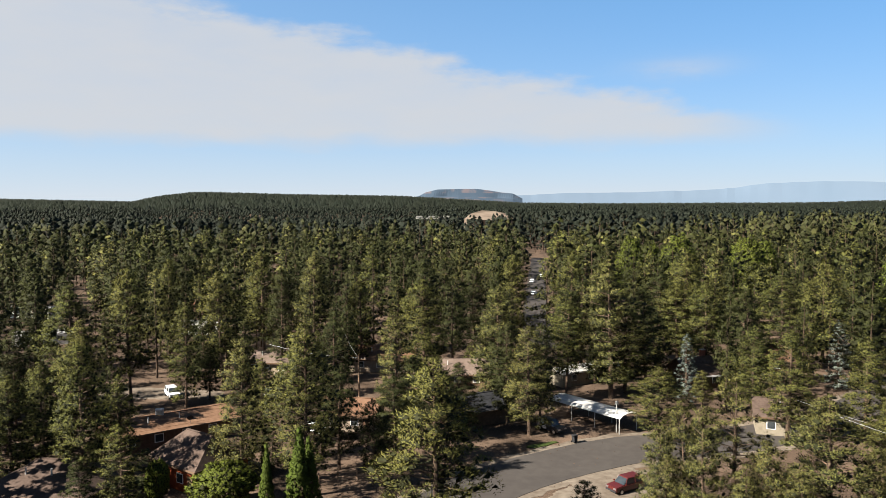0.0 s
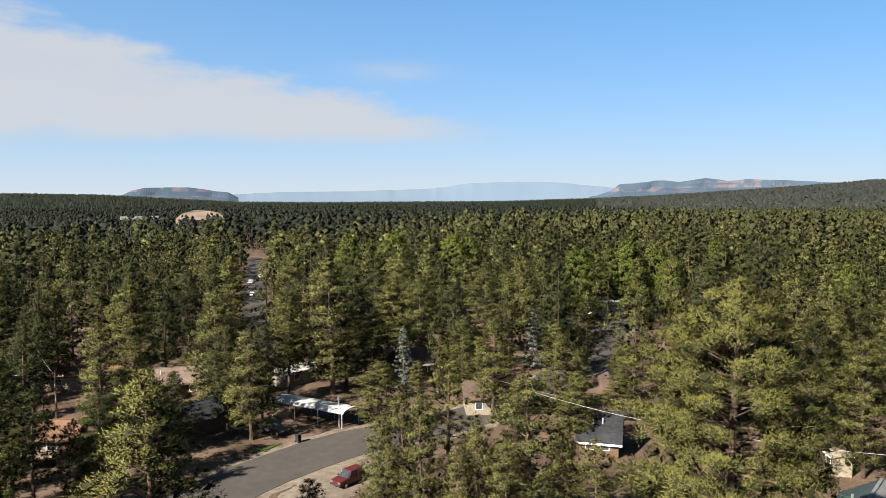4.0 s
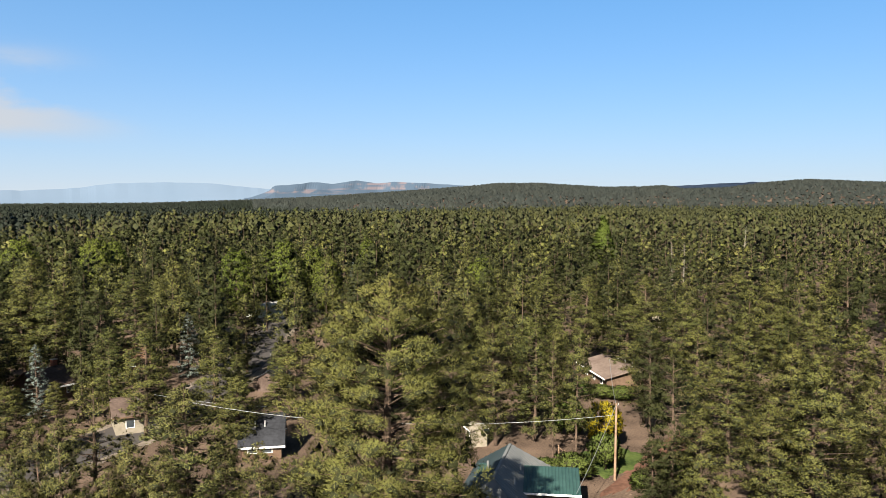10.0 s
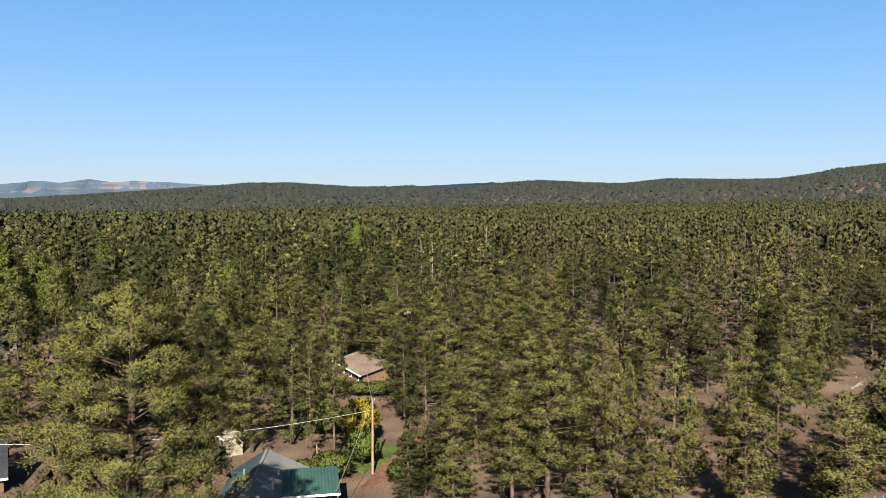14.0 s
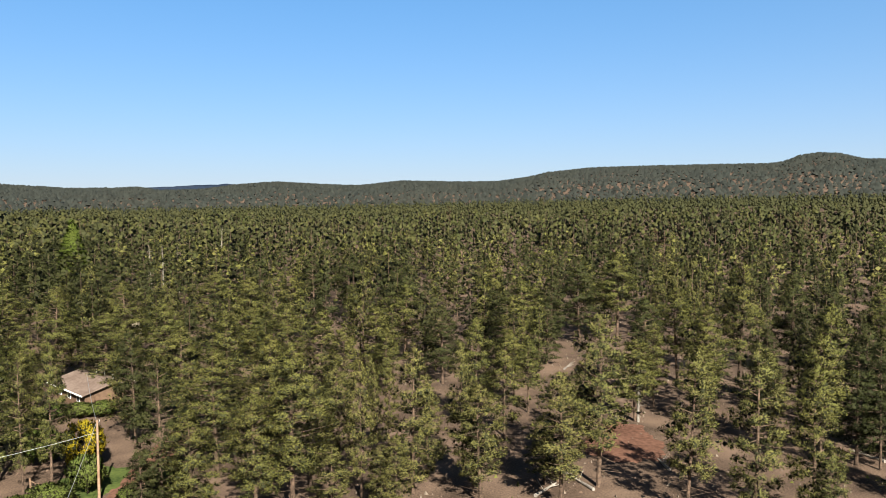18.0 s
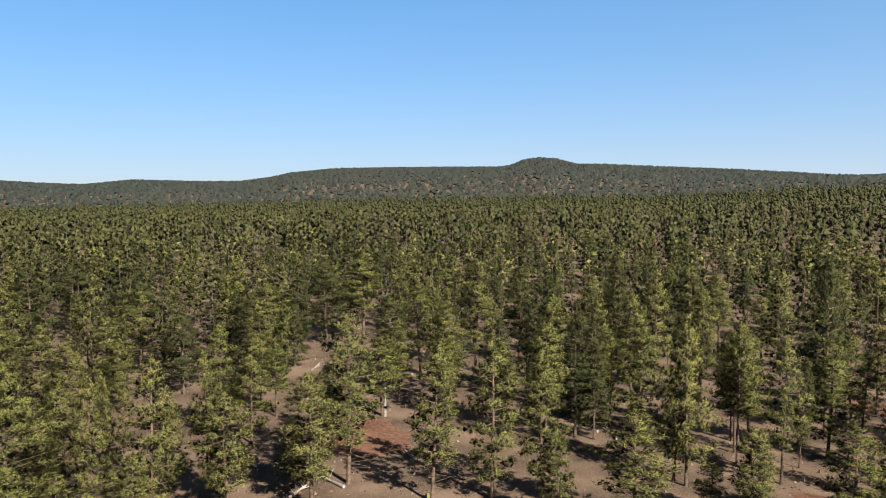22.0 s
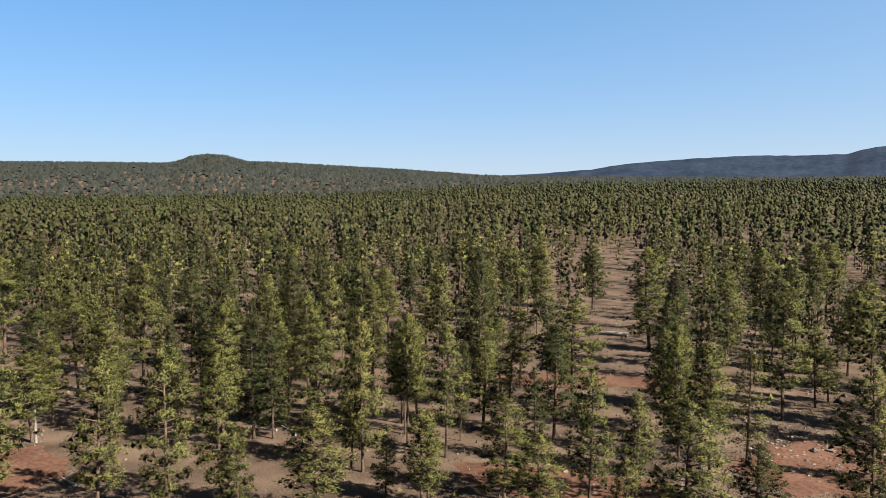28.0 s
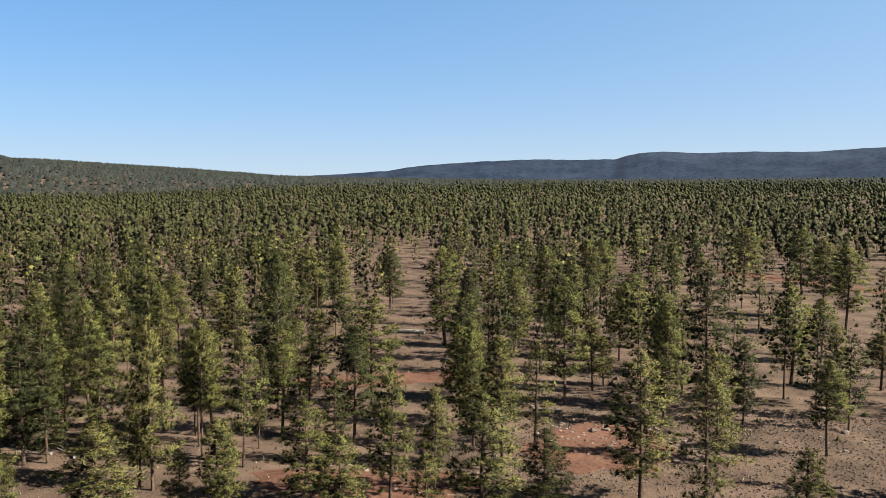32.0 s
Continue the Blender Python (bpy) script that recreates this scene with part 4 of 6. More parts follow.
def scatter(seed, r0, r1, az0, az1, spacing, thin=None, near=False):
    """Random places in a ring, kept apart by dropping all but one in each cell."""
    rng = np.random.default_rng(seed)
    area = 0.5 * radians(az1 - az0) * (r1 * r1 - r0 * r0)
    n = int(area / spacing ** 2 * 2.0)
    r = np.sqrt(rng.uniform(r0 * r0, r1 * r1, n))
    a = np.radians(rng.uniform(az0, az1, n))
    x, y = r * np.sin(a), r * np.cos(a)
    cell = np.floor(x / spacing).astype(np.int64) * 100003 + np.floor(y / spacing).astype(np.int64)
    _, first = np.unique(cell, return_index=True)
    x, y = x[first], y[first]
    keep = allowed(x, y, near)
    if thin is not None:
        keep &= rng.uniform(0, 1, len(x)) < thin(x, y)
    return x[keep], y[keep]


# ---- random young pines, many in darker needles, added to darken the yards ----
ux, uy = scatter(41, 82, 150, -31, -1, 5.8, near=True)
young = random.Random(44)
for px, py in zip(ux, uy):
    hh = young.uniform(5.5, 12.0)
    plant(SLIM[6 + young.randrange(2)] if young.random() < 0.6 else SLIM[young.randrange(6)], float(px), float(py), hh, hh * young.uniform(0.38, 0.54), "bushy young pine added to fill a shaded yard", group="young pines")
    TAKEN.append((float(px), float(py), hh * 0.4))


ux, uy = scatter(45, 106, 152, -1, 34, 7.0, near=True)
for px, py in zip(ux, uy):
    hh = young.uniform(4.0, 8.5)
    plant(SLIM[young.randrange(8)], float(px), float(py), hh, hh * young.uniform(0.42, 0.6), "bushy young pine added to fill a shaded yard", group="young pines")
    TAKEN.append((float(px), float(py), 1.0))


# random filler; half of the leftmost ring takes needles darkened for shade
fill = random.Random(46)
for r0, r1, az0, az1, gap, keep in ((88, 130, -31, 12, 6.6, 0.92), (100, 128, 30, 62, 8.5, 0.75), (92, 148, 60, 80, 8.5, 0.2), (104, 134, 80, 136.5, 9.0, 0.62), (98, 134, 142, 170, 9.5, 0.62)):
    ux, uy = scatter(47, r0, r1, az0, az1, gap, near=True)
    for px, py in zip(ux, uy):
        if fill.random() < keep:
            hh = fill.uniform(12.0, 18.0)
            kind = SLIM if az0 > 70 else DARK if az0 < -20 and fill.random() < 0.5 else BROAD
            size = {} if az0 > 70 else {"h0": 22.0, "w0": 6.6}
            plant(kind[fill.randrange(len(kind))], float(px), float(py), hh, hh * fill.uniform(0.32, 0.42), "green ponderosa pine standing among others", group="pines in the settlement" if az0 < 62 else "forest pines", **size)
            TAKEN.append((float(px), float(py), 5.0))


def stand(name, x, y, h, w, fine, mat, seed, label=""):
    """Many pines in one mesh, each after one of eight models; fine 2: many tufts, 1: some, 0: a few."""
    rng = np.random.default_rng(seed)
    n = len(x)
    z = land(x, y) - 0.1
    spec = (dict(n_branch=14, per=1.3, rad=0.92, count=1, length=0.8, width=0.3), dict(n_branch=28, per=2.8, rad=0.72, count=8, length=0.46, width=0.2),
            dict(n_branch=48, per=4.4, rad=0.56, count=14, length=0.32, width=0.115))[fine]
    count, length, width = spec.pop("count"), spec.pop("length"), spec.pop("width")
    sort = rng.uniform(0, 1, n)
    bearing = np.degrees(np.arctan2(x, y))
    bearing = np.where(bearing < -120, bearing + 360, bearing)
    # needle tone dealt out by bearing, for shade and sun seen from the camera
    dark_share = np.interp(bearing, [-40, 10, 40, 90, 115, 180], [0.9, 0.7, 0.54, 0.4, 0.5, 0.56])
    third_tone_from = np.interp(bearing, [0, 40, 80, 105, 120], [0.92, 0.9, 0.84, 0.76, 0.84])
    sort = np.where(sort < dark_share, 1, np.where(sort > third_tone_from, 2, 0)) if mat in (NEEDLES, NEEDLES_FAR) else np.zeros(n)
    mats = [mat, NEEDLES_DARK_SHADED, NEEDLES_FRESH_LIT] if mat is NEEDLES else [mat, NEEDLES_DEEP, NEEDLES_DARK_SHADED]
    V, F, N, P, C, at = [], [], [], [], [], 0
    model = rng.integers(0, 8, n)
    for k in range(8):
        q = np.flatnonzero(model == k)
        if not len(q):
            continue
        _, mids, rads, outs, deep = limbs_of(rng, seed + k, "broad" if k % 3 == 2 else "slim", 16.0, 2.7, (0.08, 0.15, 0.2, 0.26, 0.12, 0.3, 0.18, 0.34)[k], **spec)
        v, f, nr, _ = clumps(rng, mids, rads, outs, count, length, width, (1.15, 1.05, 1.0)[fine], (1.0, 0.62, 0.48)[fine])
        t = rng.uniform(0, 6.283, len(q))
        turn = np.stack([np.cos(t), -np.sin(t), 0 * t, np.sin(t), np.cos(t), 0 * t, 0 * t, 0 * t, 0 * t + 1], -1).reshape(-1, 3, 3)
        size = np.stack([w[q] / 4.8, w[q] / 4.8, h[q] / 16.0], -1)
        lean = rng.normal(0, 0.02, (len(q), 1, 2)) * v[None, :, 2:] * (h[q] / 16.0)[:, None, None]
        vv = np.einsum("nij,mj->nmi", turn, v) * size[:, None] + np.stack([x[q], y[q], z[q]], -1)[:, None]
        vv[..., :2] += lean
        V.append(vv.reshape(-1, 3))
        N.append(np.einsum("nij,mj->nmi", turn, nr).reshape(-1, 3))
        F.append((np.arange(len(q))[:, None, None] * len(v) + f[None] + at).reshape(-1, 3))
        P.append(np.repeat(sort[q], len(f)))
        # which faces take the colour that paints shade inside the crowns
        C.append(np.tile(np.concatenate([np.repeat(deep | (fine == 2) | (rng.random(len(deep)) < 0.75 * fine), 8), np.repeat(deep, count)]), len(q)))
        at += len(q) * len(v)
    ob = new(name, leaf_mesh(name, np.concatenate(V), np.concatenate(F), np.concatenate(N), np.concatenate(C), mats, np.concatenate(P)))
    tagged(ob, label, "forest", kind="stuff")
    q = np.arange(4) * 1.5708
    rr = 0.0105 * h[:, None] * np.ones(4)
    low = np.stack([x[:, None] + rr * np.cos(q), y[:, None] + rr * np.sin(q), z[:, None] + 0 * rr], -1)
    high = np.stack([x[:, None] + 0.25 * rr * np.cos(q), y[:, None] + 0.25 * rr * np.sin(q), (z + 0.9 * h)[:, None] + 0 * rr], -1)
    tv = np.concatenate([low, high], 1).reshape(-1, 3)
    tf = (np.arange(n)[:, None, None] * 8 + np.array([[0, 1, 5, 4], [1, 2, 6, 5], [2, 3, 7, 6], [3, 0, 4, 7]])[None]).reshape(-1, 4)
    t = new("forest_trunks", mesh_of("forest_trunks", tv, tf, BARK, True))
    t.parent = ob
    tagged(t, kind="stuff")
    return ob


def lumps(name, x, y, h, w, count, mat, seed, label, bare=0.2, fat=0.6, chunk="broad"):
    """Many distant conifers in one mesh: each a loose column of uneven tufts of foliage."""
    rng = np.random.default_rng(seed)
    n = len(x)
    z = land(x, y) - 0.1
    u = (np.arange(count)[None] + rng.uniform(0.1, 0.9, (n, count))) / count
    a = np.arange(count)[None] * 2.4 + rng.uniform(0, 6.3, (n, 1)) + rng.normal(0, 0.5, (n, count))
    prof = 0.5 * w[:, None] * pine_profile(u * 0.92, chunk)
    off = prof * (0.0 if count < 2 else 0.45) * rng.uniform(0.5, 1.2, (n, count))
    rad = prof * fat * 1.5 * rng.uniform(0.7, 1.25, (n, count)) + 0.15
    mid = np.stack([x[:, None] + off * np.cos(a), y[:, None] + off * np.sin(a), z[:, None] + h[:, None] * (bare + (0.93 - bare) * u)], -1)
    out = np.stack([np.cos(a), np.sin(a), 0 * a + 0.3], -1).reshape(-1, 3)
    v, f, nr, _ = clumps(rng, mid.reshape(-1, 3), rad.ravel(), out, 0, 0, 0, 1.35, 1.0, 0.2)
    return tagged(new(name, leaf_mesh(name, v, f, nr, np.zeros(len(f), bool), [mat])), label, "forest", kind="stuff")


def cones(name, x, y, h, w, mat, seed, label):
    """Tree tops on the far slopes, one blunt tuft each."""
    rng = np.random.default_rng(seed)
    n = len(x)
    z = land(x, y) - 1.0
    t = rng.uniform(0, 6.3, (n, 1)) + np.arange(4) * 1.5708 + rng.normal(0, 0.25, (n, 4))
    rr = 0.5 * w[:, None] * rng.uniform(0.7, 1.3, (n, 4))
    rim = np.stack([x[:, None] + rr * np.cos(t), y[:, None] + rr * np.sin(t), z[:, None] + h[:, None] * rng.uniform(0, 0.5, (n, 4))], -1)
    top = np.stack([x + rng.normal(0, 0.12, n) * w, y + rng.normal(0, 0.12, n) * w, z + h], -1)[:, None]
    v = np.concatenate([top, rim], 1).reshape(-1, 3)
    f = (np.arange(n)[:, None, None] * 5 + np.array([[0, 1, 2], [0, 2, 3], [0, 3, 4], [0, 4, 1]])[None]).reshape(-1, 3)
    spread = np.concatenate([np.zeros((n, 1, 3)), np.stack([np.cos(t), np.sin(t), 0 * t], -1)], 1)
    nr = (spread * 0.4 + (0, 0, 0.9) + rng.normal(0, 0.16, (n, 1, 3))).reshape(-1, 3)
    return tagged(new(name, leaf_mesh(name, v, f, nr, np.zeros(len(f), bool), [mat])), label, "forest", kind="stuff")


def sizes(seed, x, y, h0, h1, ratio=0.33):
    rng = np.random.default_rng(seed)
    az = np.degrees(np.arctan2(x, y))
    h = (h0 - 1.5 + (h1 + 1.5 - h0) * rng.beta(2.2, 1.6, len(x))) * np.where((az < 60) & (az > -60), 1.12, 1.0)
    return h, h * ratio * rng.uniform(0.7, 1.22, len(x))


def density(x, y):
    az, r = np.degrees(np.arctan2(x, y)), np.hypot(x, y)
    az = np.where(az < -120, az + 360, az)
    stand_ = np.interp(az, [-40, 60, 75, 95, 140, 178], [1, 0.95, 0.82, 0.78, 0.74, 0.6])
    clump = np.sin(x * 0.083 + 1.1) * np.sin(y * 0.071 + 0.4) + 0.6 * np.sin(x * 0.19 + y * 0.11) * np.sin(y * 0.17 - 2.0)
    even = stand_ + (1 - stand_) * np.interp(r, [280, 520], [0.0, 0.9])
    even = np.where((az > 134) & (az < 139.5) & (r > 150) & (r < 380), 0.34, even)
    even = np.where((az > 137.2) & (az < 141.2) & (r > 120) & (r < 430), 0.07, even)
    even = np.where((az > 151) & (r > 140) & (r < 335), np.where(az > 160.5, 0.06, 0.38), even)
    return even + 0.52 * clump * np.interp(r, [300, 420], [1.0, 0.3]) * np.interp(az, [60, 85], [0.2, 1.0])


ff = "green ponderosa forest with open ground between the trunks"
def slim(x, y, a, b):
    az = np.degrees(np.arctan2(x, y))
    return np.where((az < 70) & (az > -60), a, b)


# beyond bearing 171 these are unseen and run on to cast shade
x, y = scatter(1, 104, 215, -38, 202, 7.8, density)
h, w = sizes(2, x, y, 10, 21, slim(x, y, 0.36, 0.345))
stand("forest_near", x, y, h, w, 2, NEEDLES, 3, ff)
# unseen stand past the right edge, added to throw shade into view
px, py = scatter(51, 58, 104, 173, 205, 7.5, near=True)
ph, pw = sizes(52, px, py, 12, 20, 0.32)
stand("forest_beside", px, py, ph, pw, 1, NEEDLES, 53, "unseen green pines that shade the clearing")
x, y = scatter(4, 215, 360, -38, 178, 8.4, density)
h, w = sizes(5, x, y, 10, 21, slim(x, y, 0.37, 0.34))
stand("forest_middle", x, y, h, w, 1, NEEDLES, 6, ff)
x, y = scatter(7, 360, 680, -38, 178, 9.6, density)
h, w = sizes(8, x, y, 11, 22, slim(x, y, 0.36, 0.31))


def beyond(x, y):
    """Past the first crest shade and haze are painted into the needles, darker and bluer."""
    return np.hypot(x, y) > NEAR_EDGE(np.where(np.degrees(np.arctan2(x, y)) < -120, 180.0, np.degrees(np.arctan2(x, y)))) + 10


mid = beyond(x, y)
for q, mat, label in ((~mid, NEEDLES_FAR, "dense green pine forest in the middle distance"), (mid, NEEDLES_FAR_SHADED, "forest beyond the settlement, shade and haze painted dark blue-green")):
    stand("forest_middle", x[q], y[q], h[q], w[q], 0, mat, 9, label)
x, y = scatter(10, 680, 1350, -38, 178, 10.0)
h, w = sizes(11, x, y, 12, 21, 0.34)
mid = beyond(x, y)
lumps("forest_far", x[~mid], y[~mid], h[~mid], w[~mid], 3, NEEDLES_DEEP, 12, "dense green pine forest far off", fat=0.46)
lumps("forest_far", x[mid], y[mid], h[mid], w[mid], 3, NEEDLES_FAR_SHADED, 12, "forest on the plain, shade and haze painted dark blue-green", fat=0.46)
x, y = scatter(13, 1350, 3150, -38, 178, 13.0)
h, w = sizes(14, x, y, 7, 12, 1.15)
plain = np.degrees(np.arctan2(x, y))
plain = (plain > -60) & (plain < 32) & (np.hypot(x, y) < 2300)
cones("forest_on_hills", x[~plain], y[~plain], h[~plain], w[~plain], NEEDLES_HILL, 15, "forest covering the far hills, its haze painted grey-green")
cones("forest_on_plain", x[plain], y[plain], h[plain] * 1.3, w[plain], NEEDLES_FAR_SHADED, 15, "forest on the far plain, shade and haze painted dark")
# unseen stand off the left edge, added to shade the settlement
x, y = scatter(21, 52, 170, -112, -34, 6.6, near=True)
h, w = sizes(22, x, y, 13, 21, 0.36)
stand("forest_beside", x, y, h, w, 1, NEEDLES, 23, "unseen green pines that shade the settlement")


def litter(name, seed, r0, r1, az0, az1, n, size, mat, label, tall=0.5):
    rng = np.random.default_rng(seed)
    r = np.sqrt(rng.uniform(r0 * r0, r1 * r1, n))
    a = np.radians(rng.uniform(az0, az1, n))
    x, y = r * np.sin(a), r * np.cos(a)
    z = land(x, y) + 0.08
    s = size * rng.uniform(0.4, 1.4, n) ** 1.5
    t = rng.uniform(0, 6.28, n)
    q = rng.uniform(0.5, 1.8, n)
    base = [np.stack([x + s * q * np.cos(t + k * 2.094), y + s / q * np.sin(t + k * 2.094), z - 0.15], -1) for k in range(3)]
    top = np.stack([x + 0.2 * s * np.cos(t), y + 0.2 * s * np.sin(t), z + s * tall * rng.uniform(0.5, 1.3, n)], -1)
    v = np.stack(base + [top], 1).reshape(-1, 3)
    k = np.arange(n)[:, None, None] * 4
    f = (k + np.array([[0, 1, 3], [1, 2, 3], [2, 0, 3]])[None]).reshape(-1, 3)
    tagged(new(name, mesh_of(name, v, f, mat)), label, "litter", kind="stuff")


litter("pebbles", 35, 88, 132, 142, 174, 12000, 0.15, ROCK, "pale stones thick on the red cinder soil")
litter("pebbles", 31, 78, 260, 74, 178, 13000, 0.085, ROCK, "small pale stones strewn over the forest floor")
litter("dry_tufts", 32, 78, 240, 70, 178, 6000, 0.14, GRAVEL, "dry pale grass tufts on the forest floor", 1.4)
litter("dark_litter", 33, 78, 240, -35, 178, 26000, 0.15, BARK, "dark cones, bark and twigs on the ground", 0.4)
litter("young_growth", 34, 80, 240, 72, 178, 900, 0.3, NEEDLES, "low green seedlings on the forest floor", 1.6)


# ---- the far hills and table mountains ----
def far_ridge(name, rows, R, mat, label, depth=260.0, cliff=0.0, seed=1, rough=12.0):
    """A solid range seen across the plain: rows of bearing and height angle of its top; it slopes down towards the viewer."""
    rng = np.random.default_rng(seed)
    a, el = np.array(rows).T
    n = max(24, int((a[-1] - a[0]) * 6))
    az = np.linspace(a[0], a[-1], n)
    e = np.interp(az, a, el) + np.interp(az, np.linspace(a[0], a[-1], n // 3), rng.normal(0, 0.015, n // 3))
    top = H + R * np.tan(np.radians(e))
    V, m = [], 7
    for k in range(m):
        q = k / (m - 2)
        if k == m - 1:
            rr, zz = R + depth * 0.4, np.full(n, -60.0)
        else:
            fall = q if not cliff else (q * (1 - cliff) / 0.7 if q < 0.7 else (1 - cliff) + cliff * (q - 0.7) / 0.3)
            rr = R - depth * (1 - q) * (0.35 if cliff and q >= 0.7 else 1.0) + np.interp(az, np.linspace(a[0], a[-1], n // 5), rng.normal(0, rough, n // 5)) * (q < 1)
            zz = -40 + (top + 40) * fall
        t = np.radians(az)
        V.append(np.stack([rr * np.sin(t), rr * np.cos(t), zz], -1))
    V = np.concatenate(V)
    i, j = np.meshgrid(np.arange(m - 1), np.arange(n - 1), indexing="ij")
    F = np.stack([i * n + j, i * n + j + 1, (i + 1) * n + j + 1, (i + 1) * n + j], -1).reshape(-1, 4)
    return tagged(new(name, mesh_of(name, V, F, mat, depth > 500)), label, "mountain", kind="structure")


# both colours hold the blue haze of distance
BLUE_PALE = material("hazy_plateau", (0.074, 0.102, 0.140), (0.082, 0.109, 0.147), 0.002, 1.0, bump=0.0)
BLUE_HILL = material("haze_blue_hill", (0.006, 0.012, 0.025), (0.018, 0.026, 0.043), 0.045, 1.0, bump=0.0)
far_ridge("plateau_backdrop", [(5, .0), (9, .2), (14, .25), (20, .45), (23, .85), (26, .95), (29, .9), (32, .6), (36, .3)], 4800, BLUE_PALE, "plateau on the horizon, its haze painted pale blue", rough=0.0)
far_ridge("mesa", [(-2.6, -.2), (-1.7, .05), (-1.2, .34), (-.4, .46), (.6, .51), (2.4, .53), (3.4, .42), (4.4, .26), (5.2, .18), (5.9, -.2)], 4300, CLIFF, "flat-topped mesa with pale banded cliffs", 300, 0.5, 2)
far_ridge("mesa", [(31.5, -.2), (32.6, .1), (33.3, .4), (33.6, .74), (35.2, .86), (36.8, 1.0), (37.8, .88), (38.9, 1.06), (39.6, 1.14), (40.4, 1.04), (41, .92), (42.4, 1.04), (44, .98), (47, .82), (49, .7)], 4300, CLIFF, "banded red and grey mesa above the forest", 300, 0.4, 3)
far_ridge("distant_hills", [(60, .6), (63.3, .78), (66.5, .93), (68, 1.0), (72, .8)], 4400, BLUE_HILL, "wooded hills in the distance, their haze painted blue", 900, 0.0, 4, 0.0)
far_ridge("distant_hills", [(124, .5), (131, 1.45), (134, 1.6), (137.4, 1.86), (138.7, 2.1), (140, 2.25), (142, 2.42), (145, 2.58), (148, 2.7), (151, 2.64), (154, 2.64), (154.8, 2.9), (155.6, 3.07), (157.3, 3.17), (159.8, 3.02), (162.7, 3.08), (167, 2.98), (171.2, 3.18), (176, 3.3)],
          4400, BLUE_HILL, "long wooded hills on the horizon, their haze painted blue", 900, 0.0, 5, 0.0)

# ---- buildings ----
def along(az):
    """Turn that lays the local x axis along that bearing."""
    return 90 - az


def house(name, label, x, y, az, L, W, wall_h, roof_h, wall_mat, roof_mat, hip=0.0, over=0.5, windows=2, door=True, chimney=None, pipes=1, fascia=PAINT_BROWN, ribs=False, group="houses"):
    """A small house: four walls, a pitched roof of slabs with overhang and fascia, framed windows, a door, a chimney or pipes."""
    root = thing(name, label, "house" if "shed" not in name else "shed", group, pose(x, y, float(land(np.array(x), np.array(y))), 0, 0, along(az)))
    a, b, t = L / 2, W / 2, 0.18
    part("wall", box(-a, -b, -0.3, a, -b + t, wall_h), wall_mat, root)
    part("wall", box(-a, b - t, -0.3, a, b, wall_h), wall_mat, root)
    for s in (-1, 1):
        if hip:
            part("wall", box(s * a - t * (s > 0), -b + t, -0.3, s * a + t * (s < 0), b - t, wall_h), wall_mat, root)
        else:
            bm = prism([(-b + t, -0.3), (b - t, -0.3), (b - t, wall_h), (0, wall_h + roof_h - 0.1), (-b + t, wall_h)], t)
            bmesh.ops.rotate(bm, verts=bm.verts, matrix=Matrix.Rotation(radians(90), 3, "Z"))
            bmesh.ops.translate(bm, verts=bm.verts, vec=(s * (a - t / 2), 0, 0))
            part("wall", bm, wall_mat, root)
    A, B = a + over, b + over
    drop = roof_h * over / b
    z0, z1 = wall_h - drop + 0.06, wall_h + roof_h + 0.06
    th = 0.16
    for s in (-1, 1):
        bm = bmesh.new()
        h_ = hip * B
        low, high = [(-A, s * B, z0), (A, s * B, z0)], [(A - h_, 0, z1), (-A + h_, 0, z1)]
        if ribs:
            n = int(2 * A / 0.3)
            up = []
            for k in range(n + 1):
                q = -A + 2 * A * k / n
                e = 0.07 * (k % 2)
                full = min(1.0, (A - abs(q)) / h_) if h_ else 1.0
                up.append((bm.verts.new((q, s * B, z0 + e)), bm.verts.new((q, s * B * (1 - full), z0 + (z1 - z0) * full + e))))
            for (p0, p1), (p2, p3) in zip(up, up[1:]):
                bm.faces.new((p0, p2, p3, p1))
        else:
            vs = [bm.verts.new(p) for p in low + high]
            us = [bm.verts.new((p[0], p[1], p[2] - th)) for p in low + high]
            bm.faces.new(vs)
            bm.faces.new(us[::-1])
            for k in range(4):
                j = (k + 1) % 4
                bm.faces.new((vs[j], vs[k], us[k], us[j]))
        bmesh.ops.recalc_face_normals(bm, faces=bm.faces)
        rs = part("roof", bm, roof_mat if not isinstance(roof_mat, tuple) else roof_mat[(s + 1) // 2], root)
        if not ribs and not hip:
            slope = math.hypot(B, z1 - z0)
            for k in range(1, int(slope / 0.9)):
                q = k * 0.9 / slope
                yy, zz = s * B * (1 - q), z0 + (z1 - z0) * q
                part("shingle_course", box(-A + 0.02, yy - 0.02, zz + 0.0, A - 0.02, yy + 0.02, zz + 0.018), roof_mat if not isinstance(roof_mat, tuple) else roof_mat[(s + 1) // 2], rs)
        part("fascia", box(-A + 0.01, s * B - 0.02 + 0.03 * s, z0 - 0.24, A - 0.01, s * B + 0.02 + 0.03 * s, z0 + 0.01), fascia, root)
        if hip:
            bm = bmesh.new()
            vs = [bm.verts.new(p) for p in ((s * A, -B, z0), (s * A, B, z0), (s * (A - h_), 0, z1))]
            us = [bm.verts.new((v.co.x, v.co.y, v.co.z - th)) for v in vs]
            bm.faces.new(vs)
            bm.faces.new(us[::-1])
            for k in range(3):
                j = (k + 1) % 3
                bm.faces.new((vs[j], vs[k], us[k], us[j]))
            bmesh.ops.recalc_face_normals(bm, faces=bm.faces)
            part("roof", bm, roof_mat if not isinstance(roof_mat, tuple) else roof_mat[0], root)
